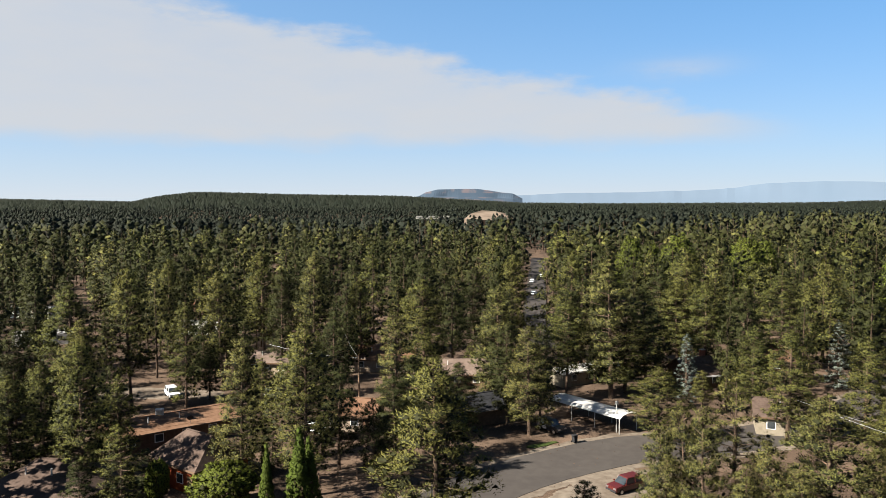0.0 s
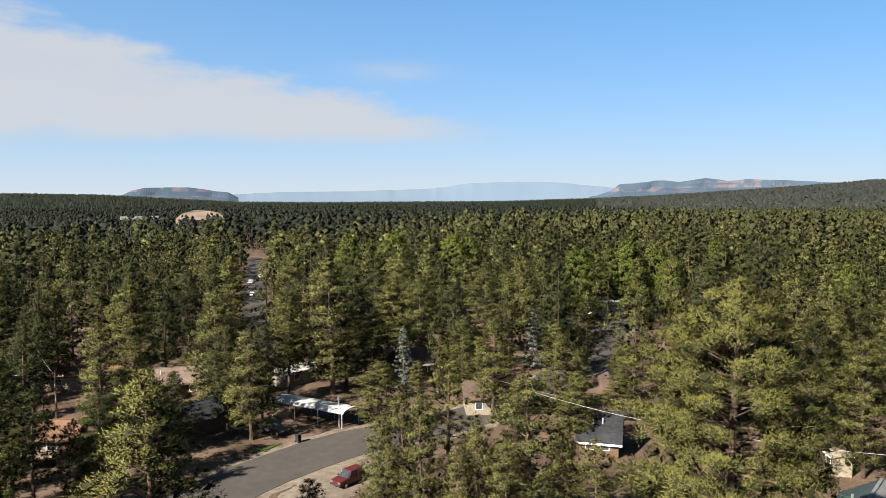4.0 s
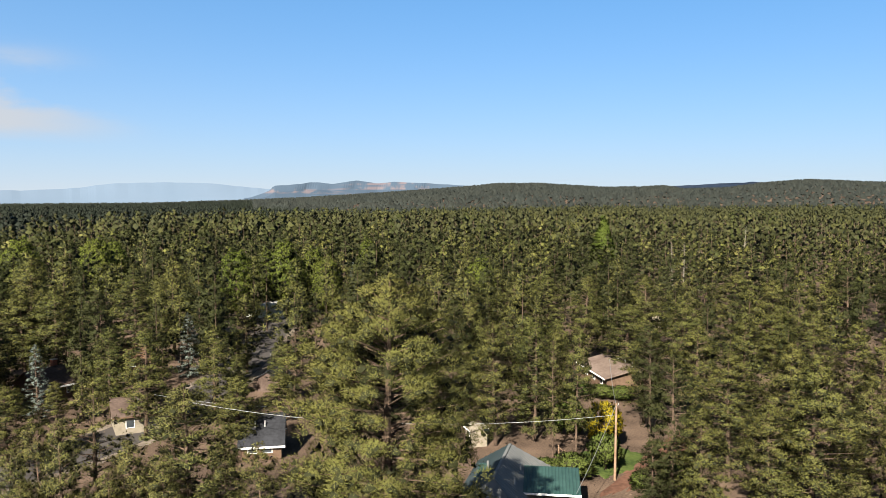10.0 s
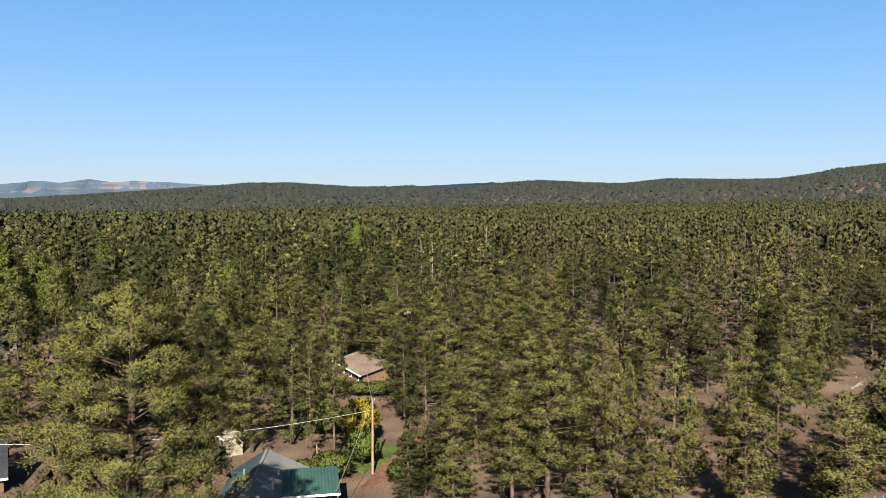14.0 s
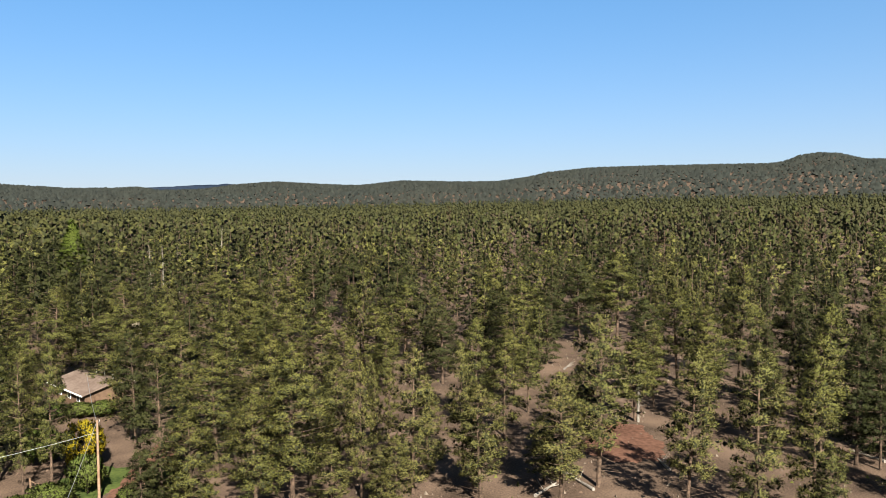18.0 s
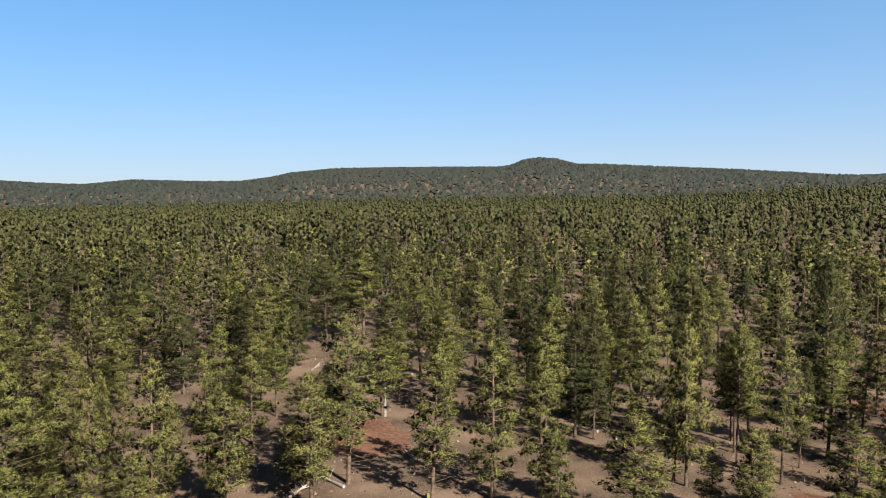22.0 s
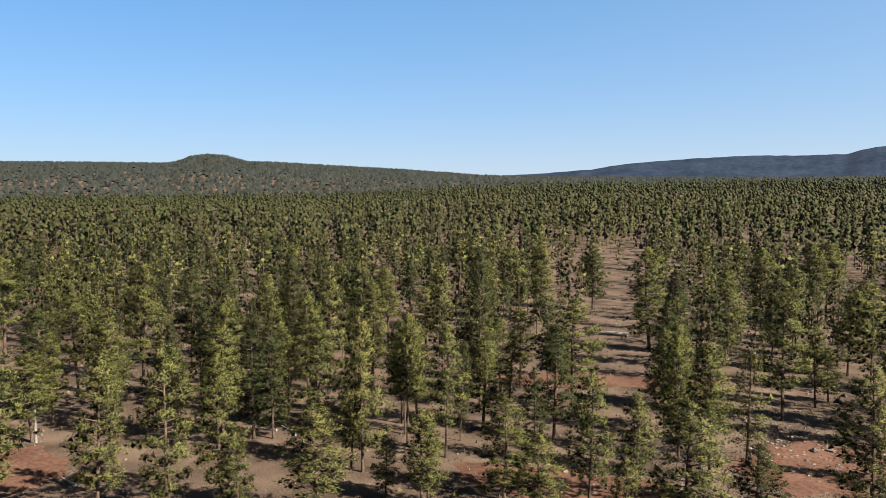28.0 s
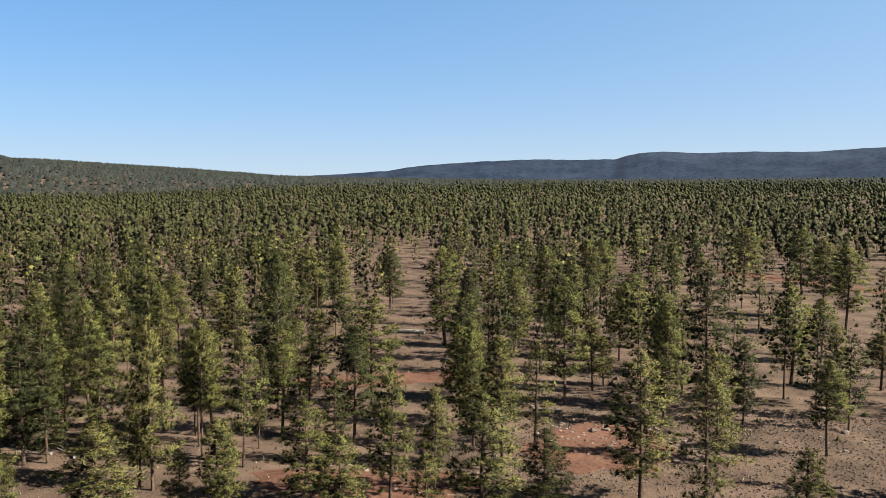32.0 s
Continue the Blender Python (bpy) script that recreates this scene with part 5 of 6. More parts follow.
            part("fascia", box(s * A - 0.02 + 0.03 * s, -B, z0 - 0.24, s * A + 0.02 + 0.03 * s, B, z0 + 0.01), fascia, root)
    part("ridge_cap", box(-A + hip * B, -0.16, z1 - 0.03, A - hip * B, 0.16, z1 + 0.05, 0.02), roof_mat if not isinstance(roof_mat, tuple) else roof_mat[0], root)
    for side in (-1, 1):
        for k in range(windows):
            cx = -a + L * (k + 0.7) / (windows + 0.6)
            win = part("window", box(cx - 0.6, side * b - 0.06, 0.95, cx + 0.6, side * b + 0.06, 2.1), PAINT_WHITE, root)
            part("pane", box(cx - 0.52, side * (b + 0.045) - 0.03, 1.03, cx + 0.52, side * (b + 0.045) + 0.03, 2.02), GLASS, win)
        if door:
            dr = part("door", box(a - 1.5, side * b - 0.05, 0, a - 0.6, side * b + 0.05, 2.05), PAINT_BROWN, root)
            part("door_handle", tube((a - 1.4, side * (b + 0.05), 1.0), (a - 1.4, side * (b + 0.12), 1.0), 0.03), CHROME, dr)
    if chimney:
        cx, cy, ch = chimney
        ch_ = part("chimney", box(cx - 0.4, cy - 0.4, wall_h, cx + 0.4, cy + 0.4, wall_h + roof_h + ch, 0.02), BRICK, root, "red brick chimney")
        part("chimney_cap", box(cx - 0.48, cy - 0.48, wall_h + roof_h + ch, cx + 0.48, cy + 0.48, wall_h + roof_h + ch + 0.1), CONCRETE, ch_)
    for k in range(pipes):
        px, py = (-0.35 + 0.5 * k) * a, -0.45 * b
        zz = wall_h + roof_h * (1 - 0.45) - 0.1
        part("vent_pipe", tube((px, py, zz), (px, py, zz + 0.9), 0.09), METAL_WHITE, root, "pale metal vent pipe")
    return root


def shed_roof_wing(name, label, x, y, az, L, W, z_low, z_high, wall_mat, roof_mat):
    root = thing(name, label, "lean-to", "houses", pose(x, y, 0, 0, 0, along(az)))
    a, b = L / 2, W / 2
    bm = bmesh.new()
    n = int(L / 0.35)
    rows = []
    for k in range(n * 3):
        q = -a + L * k / (n * 3 - 1)
        e = 0.06 if k % 3 == 1 else 0.0
        rows.append((bm.verts.new((q, -b, z_low + e)), bm.verts.new((q, b, z_high + e))))
    for (p0, p1), (p2, p3) in zip(rows, rows[1:]):
        bm.faces.new((p0, p2, p3, p1))
    bmesh.ops.recalc_face_normals(bm, faces=bm.faces)
    part("roof", bm, roof_mat, root)
    part("fascia", box(-a, -b - 0.04, z_low - 0.2, a, -b, z_low + 0.02), PAINT_WHITE, root)
    for s in (-1, 1):
        part("post", box(s * (a - 0.3) - 0.07, -b + 0.1, 0, s * (a - 0.3) + 0.07, -b + 0.24, z_low - 0.02), PAINT_BROWN, root)
    part("wall", box(-a + 0.2, b - 0.5, 0, a - 0.2, b - 0.35, z_high - 0.25), wall_mat, root)
    part("stove_pipe", tube((-a + 1.2, 0.4, z_low), (-a + 1.2, 0.4, z_high + 1.3), 0.14), ROOF_STEEL, root, "dull steel stove pipe")
    return root


def carport(name, label, x, y, az, L, W, hgt, mat):
    """An arched sheet roof on posts."""
    root = thing(name, label, "carport", "carports", pose(x, y, 0, 0, 0, along(az)))
    bm = bmesh.new()
    rows = []
    for k in range(9):
        q = k / 8
        yy = -W / 2 + W * q
        zz = hgt + 0.3 * math.sin(math.pi * q) - (0.25 if k in (0, 8) else 0)
        rows.append([bm.verts.new((s * L / 2, yy, zz + o)) for s in (-1, 1) for o in (0, 0.05)])
    for p, q in zip(rows, rows[1:]):
        bm.faces.new((p[1], p[3], q[3], q[1]))
        bm.faces.new((p[0], q[0], q[2], p[2]))
        bm.faces.new((p[2], q[2], q[3], p[3]))
        bm.faces.new((p[0], p[1], q[1], q[0]))
    bmesh.ops.recalc_face_normals(bm, faces=bm.faces)
    part("roof", bm, mat, root)
    for s in (-1, 1):
        for k in range(4):
            px = -L / 2 + 0.2 + (L - 0.4) * k / 3
            part("post", tube((px, s * (W / 2 - 0.06), 0), (px, s * (W / 2 - 0.06), hgt - 0.1), 0.05), METAL_WHITE, root)
    return root


house("house", "brown gabled house with red-brown siding in the shade", -29.3, 90.6, 126, 8.5, 7.5, 3.3, 2.4, PAINT_RED, ROOF_BROWN, 0.55, 0.5, 2, pipes=0)
house("house", "low hip-roofed house with weathered brown shingles", -43.2, 84.2, 96, 12, 11, 2.6, 2.1, PAINT_BROWN, ROOF_BROWN, 0.75, 0.5, 3, pipes=2)
house("house", "long low house with rust-brown roof", -39.0, 106.3, 53, 17, 8, 2.6, 0.9, PAINT_BROWN, ROOF_RUST, 0, 0.6, 4, pipes=2)
house("house", "house with rust-brown roof and brick chimney", -11.5, 150.5, 97, 13, 8, 2.7, 1.7, PAINT_TAN, ROOF_RUST, 0, 0.5, 3, chimney=(3.5, 0.8, 1.2))
house("house", "house with sunlit tan roof among tall pines", 3.0, 138.5, 92, 12, 8, 2.7, 1.7, PAINT_BROWN, ROOF_TAN, 0, 0.6, 3)
house("house", "tan house with orange-brown roof", -13.5, 112.5, 100, 8, 6.5, 2.6, 1.5, PAINT_TAN, ROOF_RUST, 0, 0.5, 2)
# the charcoal roof colour stands in for the shade lying on it
house("house", "house behind the street, its roof darkened for deep shade", 4.0, 115, 62, 9.5, 7, 2.5, 1.4, PAINT_BROWN, ROOF_GREY, 0, 0.7, 0, pipes=0)
house("house", "small house with rust-red roof far among pines", -72, 226, 100, 11, 7, 2.7, 2.0, PAINT_BROWN, ROOF_RUST, 0, 0.5, 2)
house("house", "pale house with pink-brown roof between trunks", -33, 148, 95, 10, 7, 2.6, 1.4, PAINT_TAN, ROOF_TAN, 0, 0.5, 3)
for mx, my, ma in ((-116, 216, 100), (-92, 176, 70), (-62, 190, 95), (-100, 150, 85)):
    house("mobile_home", "white mobile home with pale metal roof", mx, my, ma, 13, 4.6, 2.6, 0.5, PAINT_WHITE, METAL_WHITE, 0, 0.15, 3, pipes=1, fascia=PAINT_WHITE, group="mobile homes")
# cream walls in place of white put the dappled shade into the colour
house("mobile_home", "silver-roofed mobile home beside the carport", 26.0, 140, 60, 14, 4.8, 2.5, 0.5, PAINT_CREAM, METAL_WHITE, 0, 0.15, 3, pipes=1, fascia=PAINT_WHITE, group="mobile homes")
carport("carport", "white arched metal carport beside the street", 22.4, 114.0, 142, 14, 4.0, 2.5, METAL_WHITE)
# dark walls and roof in place of red: the shade is in the colour
house("cabin", "cabin with brick chimney, coloured dark brown for the shade", 46, 137, 75, 8, 7, 2.8, 2.2, PAINT_BROWN, ROOF_BROWN, 0, 0.6, 2, chimney=(1.5, 1.0, 1.0), pipes=0, fascia=PAINT_WHITE)
house("house", "cream-walled house behind pine crowns", 50.5, 109.5, 108, 10, 7.5, 2.9, 1.6, PAINT_CREAM, ROOF_BROWN, 0, 0.5, 3)
house("house", "charcoal-roofed house with white eaves", 55.5, 86.9, 126, 5, 7, 2.3, 2.8, PAINT_BROWN, ROOF_GREY, 0, 0.5, 2, pipes=2, fascia=PAINT_WHITE)
house("shed", "small dark brown wooden shed", 75.5, 114.5, 60, 5, 4, 2.4, 1.2, ROOF_BROWN, ROOF_GREY, 0, 0.3, 1, pipes=0)
house("house", "house with corrugated steel and teal metal roof", 62.6, 51.6, 60, 17, 8, 2.5, 3.2, PAINT_CREAM, (ROOF_STEEL, ROOF_DARK_TEAL), 0.8, 0.5, 3, pipes=2, ribs=True)
shed_roof_wing("lean_to", "lean-to with standing-seam teal metal roof", 64.0, 49.2, 143.5, 11.0, 6.4, 3.6, 4.2, PAINT_BROWN, ROOF_TEAL)
house("shed", "small cream shed beside a red-barked pine", 77.6, 68.6, 30, 2.5, 2.3, 2.4, 0.3, PAINT_CREAM, PAINT_CREAM, 0, 0.25, 1, pipes=0, fascia=PAINT_WHITE)
house("house", "tan-roofed house with white eaves in the pines", 121.8, 73.5, 36, 13, 9, 2.7, 1.1, PAINT_BROWN, ROOF_TAN, 0, 0.7, 3, pipes=3, fascia=PAINT_WHITE)
house("house", "tan-roofed house far up the street", 89, 162, 95, 10, 7, 2.7, 1.7, PAINT_TAN, ROOF_TAN, 0, 0.5, 2)
house("house", "rust-roofed house deep among pines", 63, 149, 100, 10, 7, 2.7, 1.9, PAINT_BROWN, ROOF_RUST, 0, 0.5, 2)
house("house", "pale house far among the pines", 184, 100, 60, 10, 7, 2.7, 1.5, PAINT_CREAM, ROOF_TAN, 0, 0.5, 2)
house("mobile_home", "white metal-roofed home at the street's bend", 122, 188, 70, 12, 5, 2.7, 0.6, PAINT_WHITE, METAL_WHITE, 0, 0.15, 2, fascia=PAINT_WHITE, group="mobile homes")


# ---- vehicles ----
def car(label, x, y, az, mat, suv=True):
    """A car: shaped body, glazed cabin, four wheels with rims, lamps, bumpers and mirrors."""
    root = thing("car", label, "car", "parked cars", pose(x, y, 0.07, 0, 0, along(az)))
    hood = 1.02 if suv else 0.85
    bm = prism([(-2.2, 0.35), (2.15, 0.35), (2.25, 0.6), (2.2, hood - 0.12), (1.1, hood), (-2.15, hood + 0.02), (-2.25, 0.65)], 1.78)
    bmesh.ops.bevel(bm, geom=bm.edges[:], offset=0.07, segments=2, affect="EDGES")
    part("body", bm, mat, root)
    top = 1.68 if suv else 1.4
    rear = -2.05 if suv else -1.6
    bm = prism([(rear, hood - 0.02), (1.05, hood - 0.02), (0.35, top), (rear + 0.2, top)], 1.6)
    for v in bm.verts:
        if v.co.z > top - 0.05:
            v.co.y *= 0.86
    bmesh.ops.bevel(bm, geom=bm.edges[:], offset=0.05, segments=2, affect="EDGES")
    part("windows", bm, GLASS, root, "dark glass")
    bm = prism([(rear + 0.16, top - 0.06), (0.42, top - 0.06), (0.3, top + 0.04), (rear + 0.25, top + 0.04)], 1.42)
    bmesh.ops.bevel(bm, geom=bm.edges[:], offset=0.03, segments=2, affect="EDGES")
    part("roof", bm, mat, root)
    for s in (-1, 1):
        for px, lean in ((rear + 0.1, 0.1), (-0.75, 0.0), (0.72, -0.33)):
            part("pillar", tube((px, s * 0.8, hood - 0.03), (px + lean, s * 0.71, top), 0.05, n=6), mat, root)
        part("mirror", box(0.75, s * 0.98 - 0.1, hood, 0.93, s * 0.98 + 0.1, hood + 0.16, 0.03), mat, root)
        part("headlight", box(2.12, s * 0.62 - 0.2, 0.66, 2.26, s * 0.62 + 0.2, 0.84, 0.02), CHROME, root, "clear headlight")
        part("tail_light", box(-2.27, s * 0.72 - 0.1, 0.7, -2.15, s * 0.72 + 0.1, 0.95, 0.02), CAR_RED, root, "red tail light")
        for wx in (-1.38, 1.38):
            wh = part("wheel", tube((wx, s * 0.72, 0.34), (wx, s * 0.92, 0.34), 0.34, n=18), RUBBER, root)
            part("rim", tube((wx, s * 0.90, 0.34), (wx, s * 0.935, 0.34), 0.21, n=14), CHROME, wh)
    for e in (-1, 1):
        part("bumper", box(e * 2.2 - 0.1, -0.85, 0.38, e * 2.2 + 0.1, 0.85, 0.58, 0.04), PLASTIC, root)
    return root


car("dark red sport utility car on gravel", 21.0, 86.6, 240, CAR_RED)
car("black car parked in shade by the street", 15.6, 109.2, 142, CAR_BLACK)
car("silver-white sport utility car on a driveway", -46, 128.5, 148, CAR_WHITE)
car("white pickup parked under the pines", -18.5, 108.8, 115, CAR_WHITE, False)
car("blue-grey car in dappled shade", -29, 128, 110, CAR_WHITE, False)
for cx, cy, caz in ((31, 262, 15), (35, 300, 15), (41, 318, 15)):
    car("pale car parked along the far street", cx, cy, caz, CAR_WHITE, False)
car("white car beside the far bend", 119.5, 178, 60, CAR_WHITE)


# ---- poles, wires, small things ----
def utility_pole(label, x, y, hgt, arm_az=None, lamp=False):
    root = thing("utility_pole", label, "utility pole", "utility poles", pose(x, y, 0, 0.6, -0.5, 0))
    part("shaft", tube((0, 0, -0.3), (0, 0, hgt), 0.17, 0.11, 10), POLE_WOOD, root)
    if arm_az is not None:
        d = Vector((math.sin(radians(arm_az)), math.cos(radians(arm_az)), 0))
        part("crossarm", tube(d * -1.2 + Vector((0, 0, hgt - 0.5)), d * 1.2 + Vector((0, 0, hgt - 0.5)), 0.06, n=6), POLE_WOOD, root)
        for k in (-1.1, -0.5, 0.5, 1.1):
            q = d * k + Vector((0, 0, hgt - 0.44))
            part("insulator", tube(q, q + Vector((0, 0, 0.18)), 0.05, 0.035, 8), METAL_WHITE, root)
    else:
        part("bracket", tube((0.1, 0, hgt - 0.4), (0.45, 0, hgt - 0.25), 0.04, n=6), CHROME, root)
        part("insulator", tube((0.45, 0, hgt - 0.3), (0.45, 0, hgt - 0.08), 0.05, 0.035, 8), METAL_WHITE, root)
    return root


def wire(a, b, sag, r=0.02):
    pts = []
    for k in range(17):
        t = k / 16
        p = Vector(a).lerp(Vector(b), t)
        p.z -= sag * 4 * t * (1 - t)
        pts.append(p)
    V, F = limb_mesh([(p, q, r, r) for p, q in zip(pts, pts[1:])])
    ob = new("power_cable", mesh_of("power_cable", [tuple(v) for v in V], F, WIRE))
    return tagged(ob, "pale overhead cable slung between poles and roofs", "cable", "overhead cables")


utility_pole("weathered wooden utility pole above the lane", 79.2, 47.8, 9.4)
utility_pole("wooden utility pole with crossarm between houses", -13.6, 122.5, 8.3, 100)
wire((79.2, 47.8, 9.2), (64.0, 43.0, 4.0), 0.3, 0.03)
wire((79.2, 47.8, 9.2), (112, 69, 6.5), 0.8, 0.03)
wire((79.0, 47.8, 8.0), (58.5, 66.0, 7.6), 0.5, 0.018)
wire((58.5, 66.0, 7.6), (45.5, 93.5, 8.0), 0.6, 0.018)
wire((57.5, 89, 5.3), (44, 94, 8.6), 0.3, 0.018)
wire((-13.6, 122.5, 8.0), (-30, 131, 8.6), 0.5, 0.018)
wire((-13.6, 122.5, 8.0), (-18, 140, 8.6), 0.4, 0.02)


def bin_(x, y):
    root = thing("wheelie_bin", "black plastic wheelie bin at the roadside", "bin", at=pose(x, y, 0.07, 0, 0, 30))
    bm = prism([(-0.26, 0.05), (0.26, 0.05), (0.33, 1.0), (-0.33, 1.0)], 0.6)
    bmesh.ops.bevel(bm, geom=bm.edges[:], offset=0.03, segments=2, affect="EDGES")
    part("body", bm, PLASTIC, root)
    part("lid", box(-0.37, -0.34, 1.0, 0.37, 0.34, 1.08, 0.02), PLASTIC, root)
    part("handle", tube((-0.4, -0.25, 0.98), (-0.4, 0.25, 0.98), 0.03, n=8), PLASTIC, root)
    for s in (-1, 1):
        part("wheel", tube((-0.26, s * 0.31, 0.12), (-0.26, s * 0.36, 0.12), 0.12, n=12), RUBBER, root)


bin_(18.1, 103.9)


def marker_post(x, y, hgt, label):
    root = thing("signpost", label, "post", "posts", pose(x, y, 0, 0, 0, 20))
    part("post", tube((0, 0, -0.2), (0, 0, hgt), 0.06, 0.05, 8), METAL_WHITE, root)
    part("sign", box(-0.28, -0.03, hgt - 0.5, 0.28, 0.03, hgt - 0.02, 0.01), METAL_WHITE, root)


marker_post(24.9, 108.6, 4.6, "tall pale post beside the carport")
marker_post(86.3, 131.8, 2.9, "white post beside the street bend")
ac = thing("cooler_box", "white cooler box on the rust-brown roof", "air cooler", at=pose(-39.8, 106.0, 3.42, 0, 0, 15))
part("housing", box(-0.55, -0.45, 0, 0.55, 0.45, 0.9, 0.04), METAL_WHITE, ac)
for k in range(5):
    part("slat", box(-0.43, -0.485, 0.14 + 0.13 * k, 0.43, -0.45, 0.2 + 0.13 * k), ROOF_STEEL, ac)


def dish(x, y, z):
    root = thing("satellite_dish", "small dark satellite dish on the roof", "satellite dish", at=pose(x, y, z, 0, 0, 200))
    part("stand", tube((0, 0, 0), (0, 0, 0.7), 0.04), CHROME, root)
    bm = bmesh.new()
    bmesh.ops.create_cone(bm, cap_ends=True, segments=16, radius1=0.42, radius2=0.34, depth=0.1, matrix=Matrix.Translation((0, 0.1, 0.85)) @ Matrix.Rotation(radians(65), 4, "X"))
    part("dish", bm, PLASTIC, root)


dish(-35.0, 104.4, 2.72)
tank = thing("water_tank", "white upright tank beside the house", "tank", at=pose(8.2, 119, 0))
part("shell", tube((0, 0, 0), (0, 0, 2.1), 0.8, n=20), PAINT_WHITE, tank)
part("lid", tube((0, 0, 2.1), (0, 0, 2.3), 0.78, 0.3, 20), PAINT_WHITE, tank)


def fence(label, ax, ay, bx, by, hgt, n, mat, boards=True):
    root = thing("fence", label, "fence", "fences")
    for k in range(n + 1):
        t = k / n
        px, py = ax + (bx - ax) * t, ay + (by - ay) * t
        part("post", box(px - 0.07, py - 0.07, -0.2, px + 0.07, py + 0.07, hgt + 0.1, 0.01), mat, root)
        if boards and k < n:
            qx, qy = ax + (bx - ax) * (k + 1) / n, ay + (by - ay) * (k + 1) / n
            for z in (0.35 * hgt, 0.85 * hgt):
                part("rail", tube((px, py, z), (qx, qy, z), 0.05, n=6), mat, root)
    return root


fence("weathered wooden fence in front of the pines", -17, 88.5, -6, 91.5, 1.2, 5, POLE_WOOD)
fence("low pale wooden yard fence by the lawn", 77, 50.5, 82, 58, 1.2, 4, POLE_WOOD)
fence("low pale wooden fence at the lane", 83, 44.5, 93, 50.5, 1.1, 5, POLE_WOOD)


# ---- settlement greenery ----
BUSH = leafy("leafy_tree", 5, 5.0, 2.4, "round", LEAVES, 380, 16, 0.32, 0.2)
SHRUB = leafy("shrub", 9, 3.0, 1.6, "round", LEAVES_SHRUB, 220, 14, 0.26, 0.15)
COLUMN = leafy("poplar_tree", 6, 9.0, 1.4, "column", POPLAR, 460, 16, 0.3, 0.2)
ELM = leafy("leafy_tree", 8, 18.0, 4.6, "round", LEAVES, 420, 22, 0.5, 0.3)
YELLOW = leafy("blossoming_shrub", 7, 5.0, 2.2, "round", LEAVES_YELLOW, 280, 14, 0.32, 0.16)
for bx, by, bh, bw in ((-24, 81.5, 4.8, 6), (-31.3, 82.3, 5.0, 2.3), (-39.4, 72, 4.2, 2)):
    plant(BUSH, bx, by, bh, bw, "bright spring-green leafy tree beside the house", group="leafy trees", h0=5.0, w0=4.9)
for bx, by, bh, bw in ((-14.3, 73.6, 10.6, 2.4), (-17.2, 73.0, 9.3, 1.5), (-12.9, 75.0, 9.4, 1.7)):
    plant(COLUMN, bx, by, bh, bw, "columnar dark green poplar beside the pines", group="poplars", h0=9.0, w0=2.6)
plant(YELLOW, 88.5, 55.0, 6.2, 4.6, "shrub covered in yellow blossom", "shrub", "shrubs", 5.0, 4.4)
for bx, by, bh, bw in ((81.3, 50.4, 4.5, 3.6), (76, 51.5, 3, 4.5), (73.5, 53.5, 2.6, 4), (90, 62, 4.5, 5), (109.3, 72.8, 2.2, 4), (110.6, 69.4, 2.2, 4), (112, 66.4, 2.2, 4), (83, 41.5, 2.6, 3.2), (79, 43.5, 2.2, 3.5)):
    plant(SHRUB, bx, by, bh, bw, "green shrub at the edge of the yard", "shrub", "shrubs", 3.0, 3.3)
plant(SPRUCE, 40.4, 125.5, 11.5, 5.4, "grey-green bare-limbed spruce above the street", group="spruces")
plant(SPRUCE, 69.3, 133.0, 12.5, 6.4, "silvery blue spruce beside the street", group="spruces")
plant(SPRUCE, 128.0, 156.0, 17.0, 4.4, "pale silver spruce far among the pines", group="spruces")


for az, r, bh, bw in SPRING:
    plant(ELM, *by_bearing(az, r), bh, bw, "bright yellow-green leafy tree among dark pines", group="leafy trees", h0=18.0, w0=9.6)
plant(COLUMN, *by_bearing(57.9, 300), 24.5, 10, "dark green poplar above the pines", group="poplars", h0=9.0, w0=2.6)
for az, r, bh in ((84.0, 600, 24), (99.0, 330, 21), (99.6, 322, 18), (108.3, 430, 24), (108.9, 424, 22), (91.0, 1000, 26), (44, 700, 20)):
    plant(BROWN, *by_bearing(az, r), bh, 7.5, "brown dead-needled pine in the green forest", group="dead pines")
for az, r, bh in ((67.4, 330, 23), (62.7, 260, 20), (63.4, 255, 20), (64.5, 290, 19), (98.0, 118, 10)):
    plant(SNAG, *by_bearing(az, r), bh, 5, "bare grey dead pine with broken limbs", group="dead trees", h0=14.0)


# ---- forest floor ----
def log(x, y, az, length, rad, label="bleached fallen log on the forest floor"):
    rng = np.random.default_rng(int(abs(x * 31 + y)))
    z = float(land(np.array(x), np.array(y)))
    root = thing("fallen_log", label, "log", "fallen logs", pose(x, y, z, 0, 0, along(az)))
    part("stem", tube((-length / 2, 0, rad * 0.8), (length / 2, 0, rad * 0.5), rad, rad * 0.4, 8), DEADWOOD, root)
    for k in range(5):
        px = -length * 0.1 + length * 0.55 * k / 5
        s = rng.choice((-1, 1))
        part("branch", tube((px, 0, rad * 0.7), (px + 0.5, s * rng.uniform(0.5, 1.5), rad + rng.uniform(0.2, 1.0)), 0.06, 0.02, 5), DEADWOOD, root)


for lx, ly, laz, ll in ((126.5, -142, 40, 12), (128.5, -143.5, 62, 10), (124.5, -143, 75, 8), (153.2, -7.4, 105, 4), (101, -47, 100, 6), (104, -44, 60, 5), (74, -113, 85, 9), (77, -114.5, 100, 6),
                        (31, -163, 100, 4.5), (29, -104, 40, 3), (91, -6, 60, 6), (88, -2, 120, 5), (62, -104, 70, 5), (98, -17, 80, 4), (118, -60, 30, 6)):
    log(lx, ly, laz, ll, 0.32 if ll > 7 else 0.22)

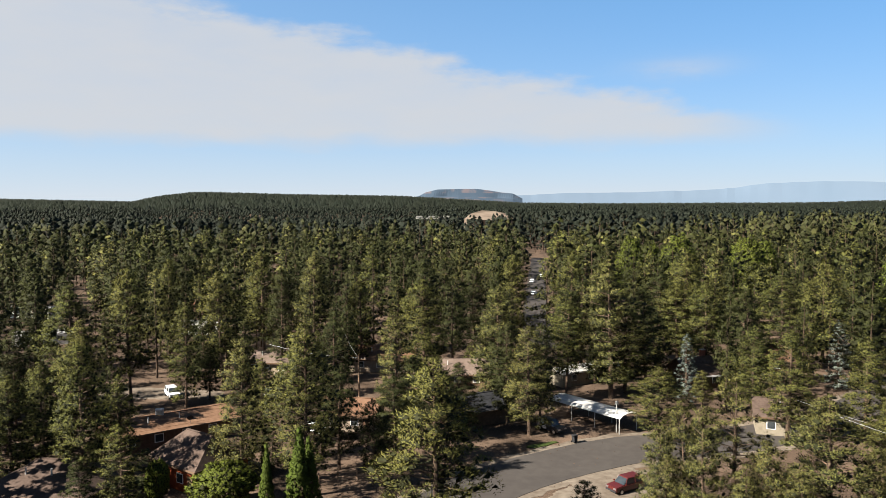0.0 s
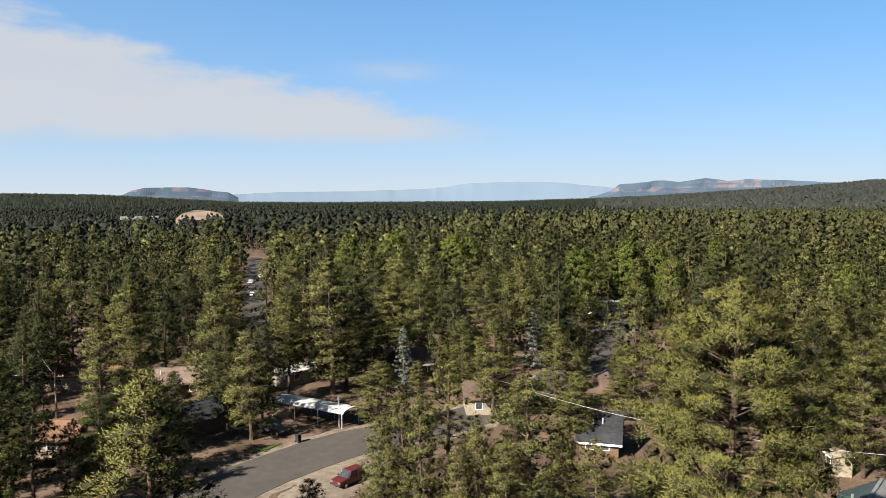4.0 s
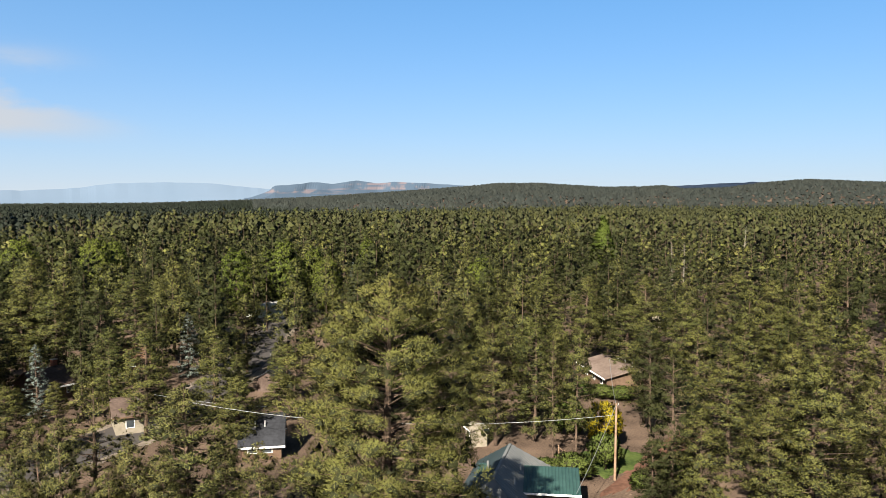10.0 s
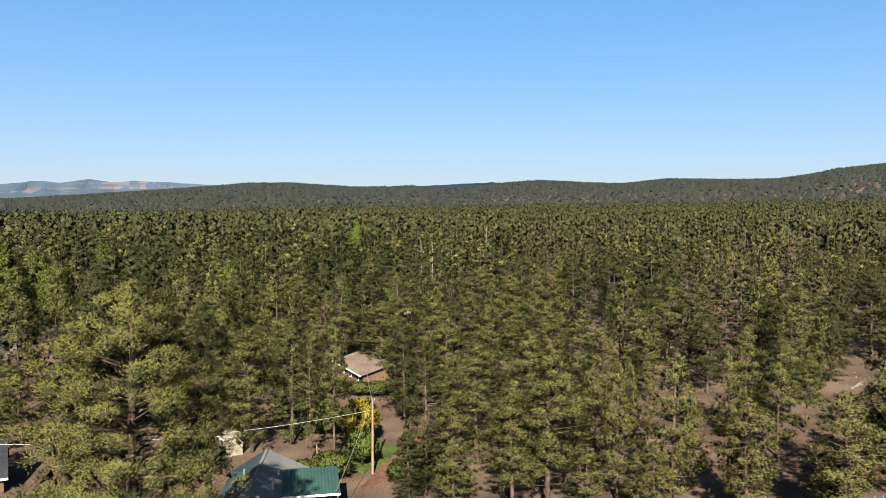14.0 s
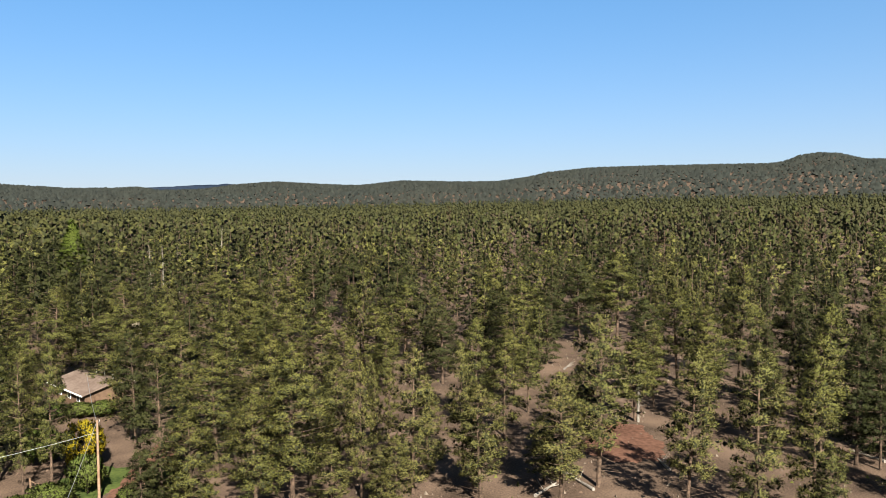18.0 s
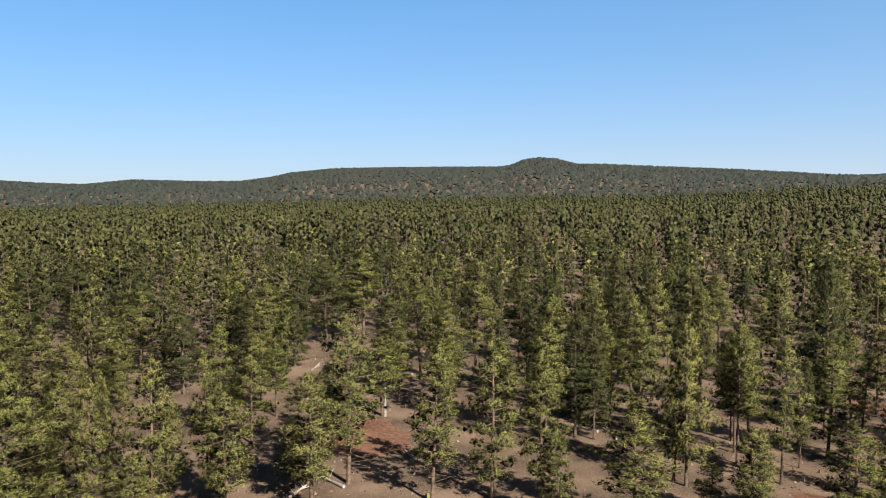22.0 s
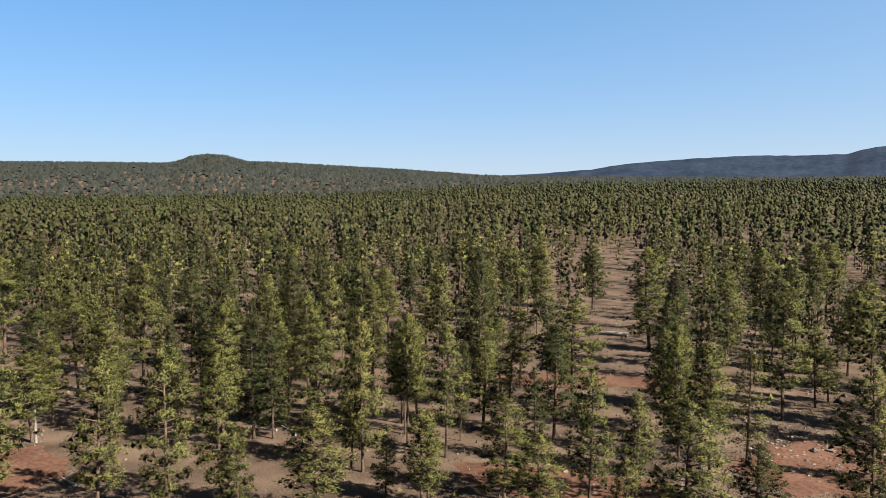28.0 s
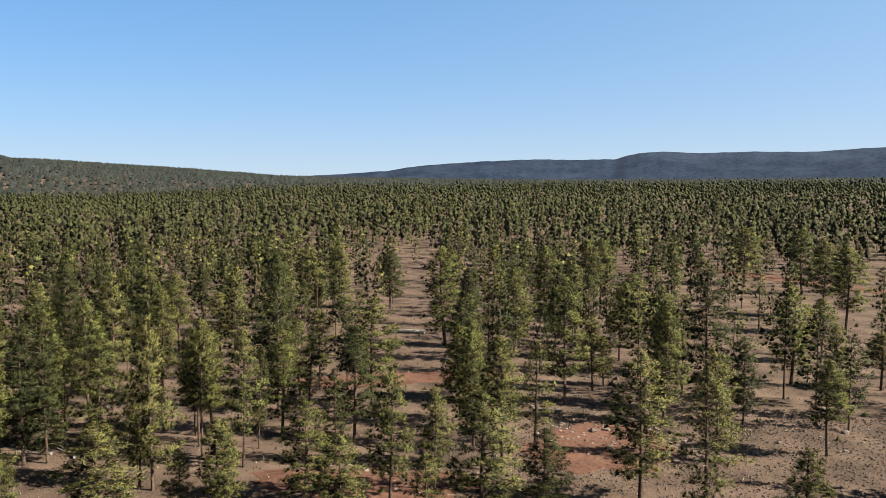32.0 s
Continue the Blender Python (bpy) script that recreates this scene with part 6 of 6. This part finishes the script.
rock_rng = random.Random(8)
ROCKS = []
for k in range(4):
    bm = bmesh.new()
    bmesh.ops.create_icosphere(bm, subdivisions=1, radius=0.5)
    for v in bm.verts:
        v.co *= rock_rng.uniform(0.75, 1.2)
        v.co.z *= 0.6
    me = bpy.data.meshes.new("rock")
    bm.to_mesh(me)
    bm.free()
    me.materials.append(ROCK)
    ROCKS.append(me)
for cx, cy, rx, ry, n in ((47, -97, 12, 9, 170), (62, -66, 11, 8, 30), (52, -125, 20, 14, 40), (30, -120, 12, 14, 30)):
    for k in range(n):
        t, q = rock_rng.uniform(0, 6.28), math.sqrt(rock_rng.random())
        px, py = cx + rx * q * math.cos(t), cy + ry * q * math.sin(t)
        s = rock_rng.uniform(0.3, 0.75) * (1.8 if rock_rng.random() < 0.08 else 1)
        ob = new("rock", ROCKS[k % 4])
        ob.matrix_world = pose(px, py, float(land(np.array(px), np.array(py))) + 0.1 * s, 0, 0, rock_rng.uniform(0, 360)) @ Matrix.Diagonal((s * rock_rng.uniform(0.8, 1.4), s, s, 1))
        tagged(ob, "pale weathered rock on red cinder soil", "rock", "rocks")

# ---- the road bridge and the cut bank beyond the trees ----
bridge = thing("road_bridge", "pale concrete road bridge rising above the forest", "bridge", at=pose(-4.0, 600, 0, 0, 0, 4))
part("deck", box(-17, -4, 16.4, 9, 4, 17.6, 0.05), CONCRETE, bridge)
part("parapet", box(-17, -4.2, 17.6, 9, -3.9, 18.5), CONCRETE, bridge)
part("parapet", box(-17, 3.9, 17.6, 9, 4.2, 18.5), CONCRETE, bridge)
for k in range(4):
    part("pier", box(-13 + 6.5 * k, -3, -1, -12 + 6.5 * k, 3, 16.4), CONCRETE, bridge)
bm = bmesh.new()
rim = [(17, 610, 16), (22, 612, 20), (31, 614, 22.6), (42, 615, 21.8), (53, 614, 19.5), (55, 600, 16), (40, 590, 15.5), (24, 592, 15.5)]
bm.faces.new([bm.verts.new(p) for p in rim])
base = [bm.verts.new((p[0], p[1] + 12, -2)) for p in rim]
bm.verts.ensure_lookup_table()
for k in range(8):
    bm.faces.new((bm.verts[k], bm.verts[(k + 1) % 8], base[(k + 1) % 8], base[k]))
bmesh.ops.recalc_face_normals(bm, faces=bm.faces)
tagged(part("cut_bank", bm, BANK), "bare pink-tan cut bank beside the bridge", "bank", kind="structure")
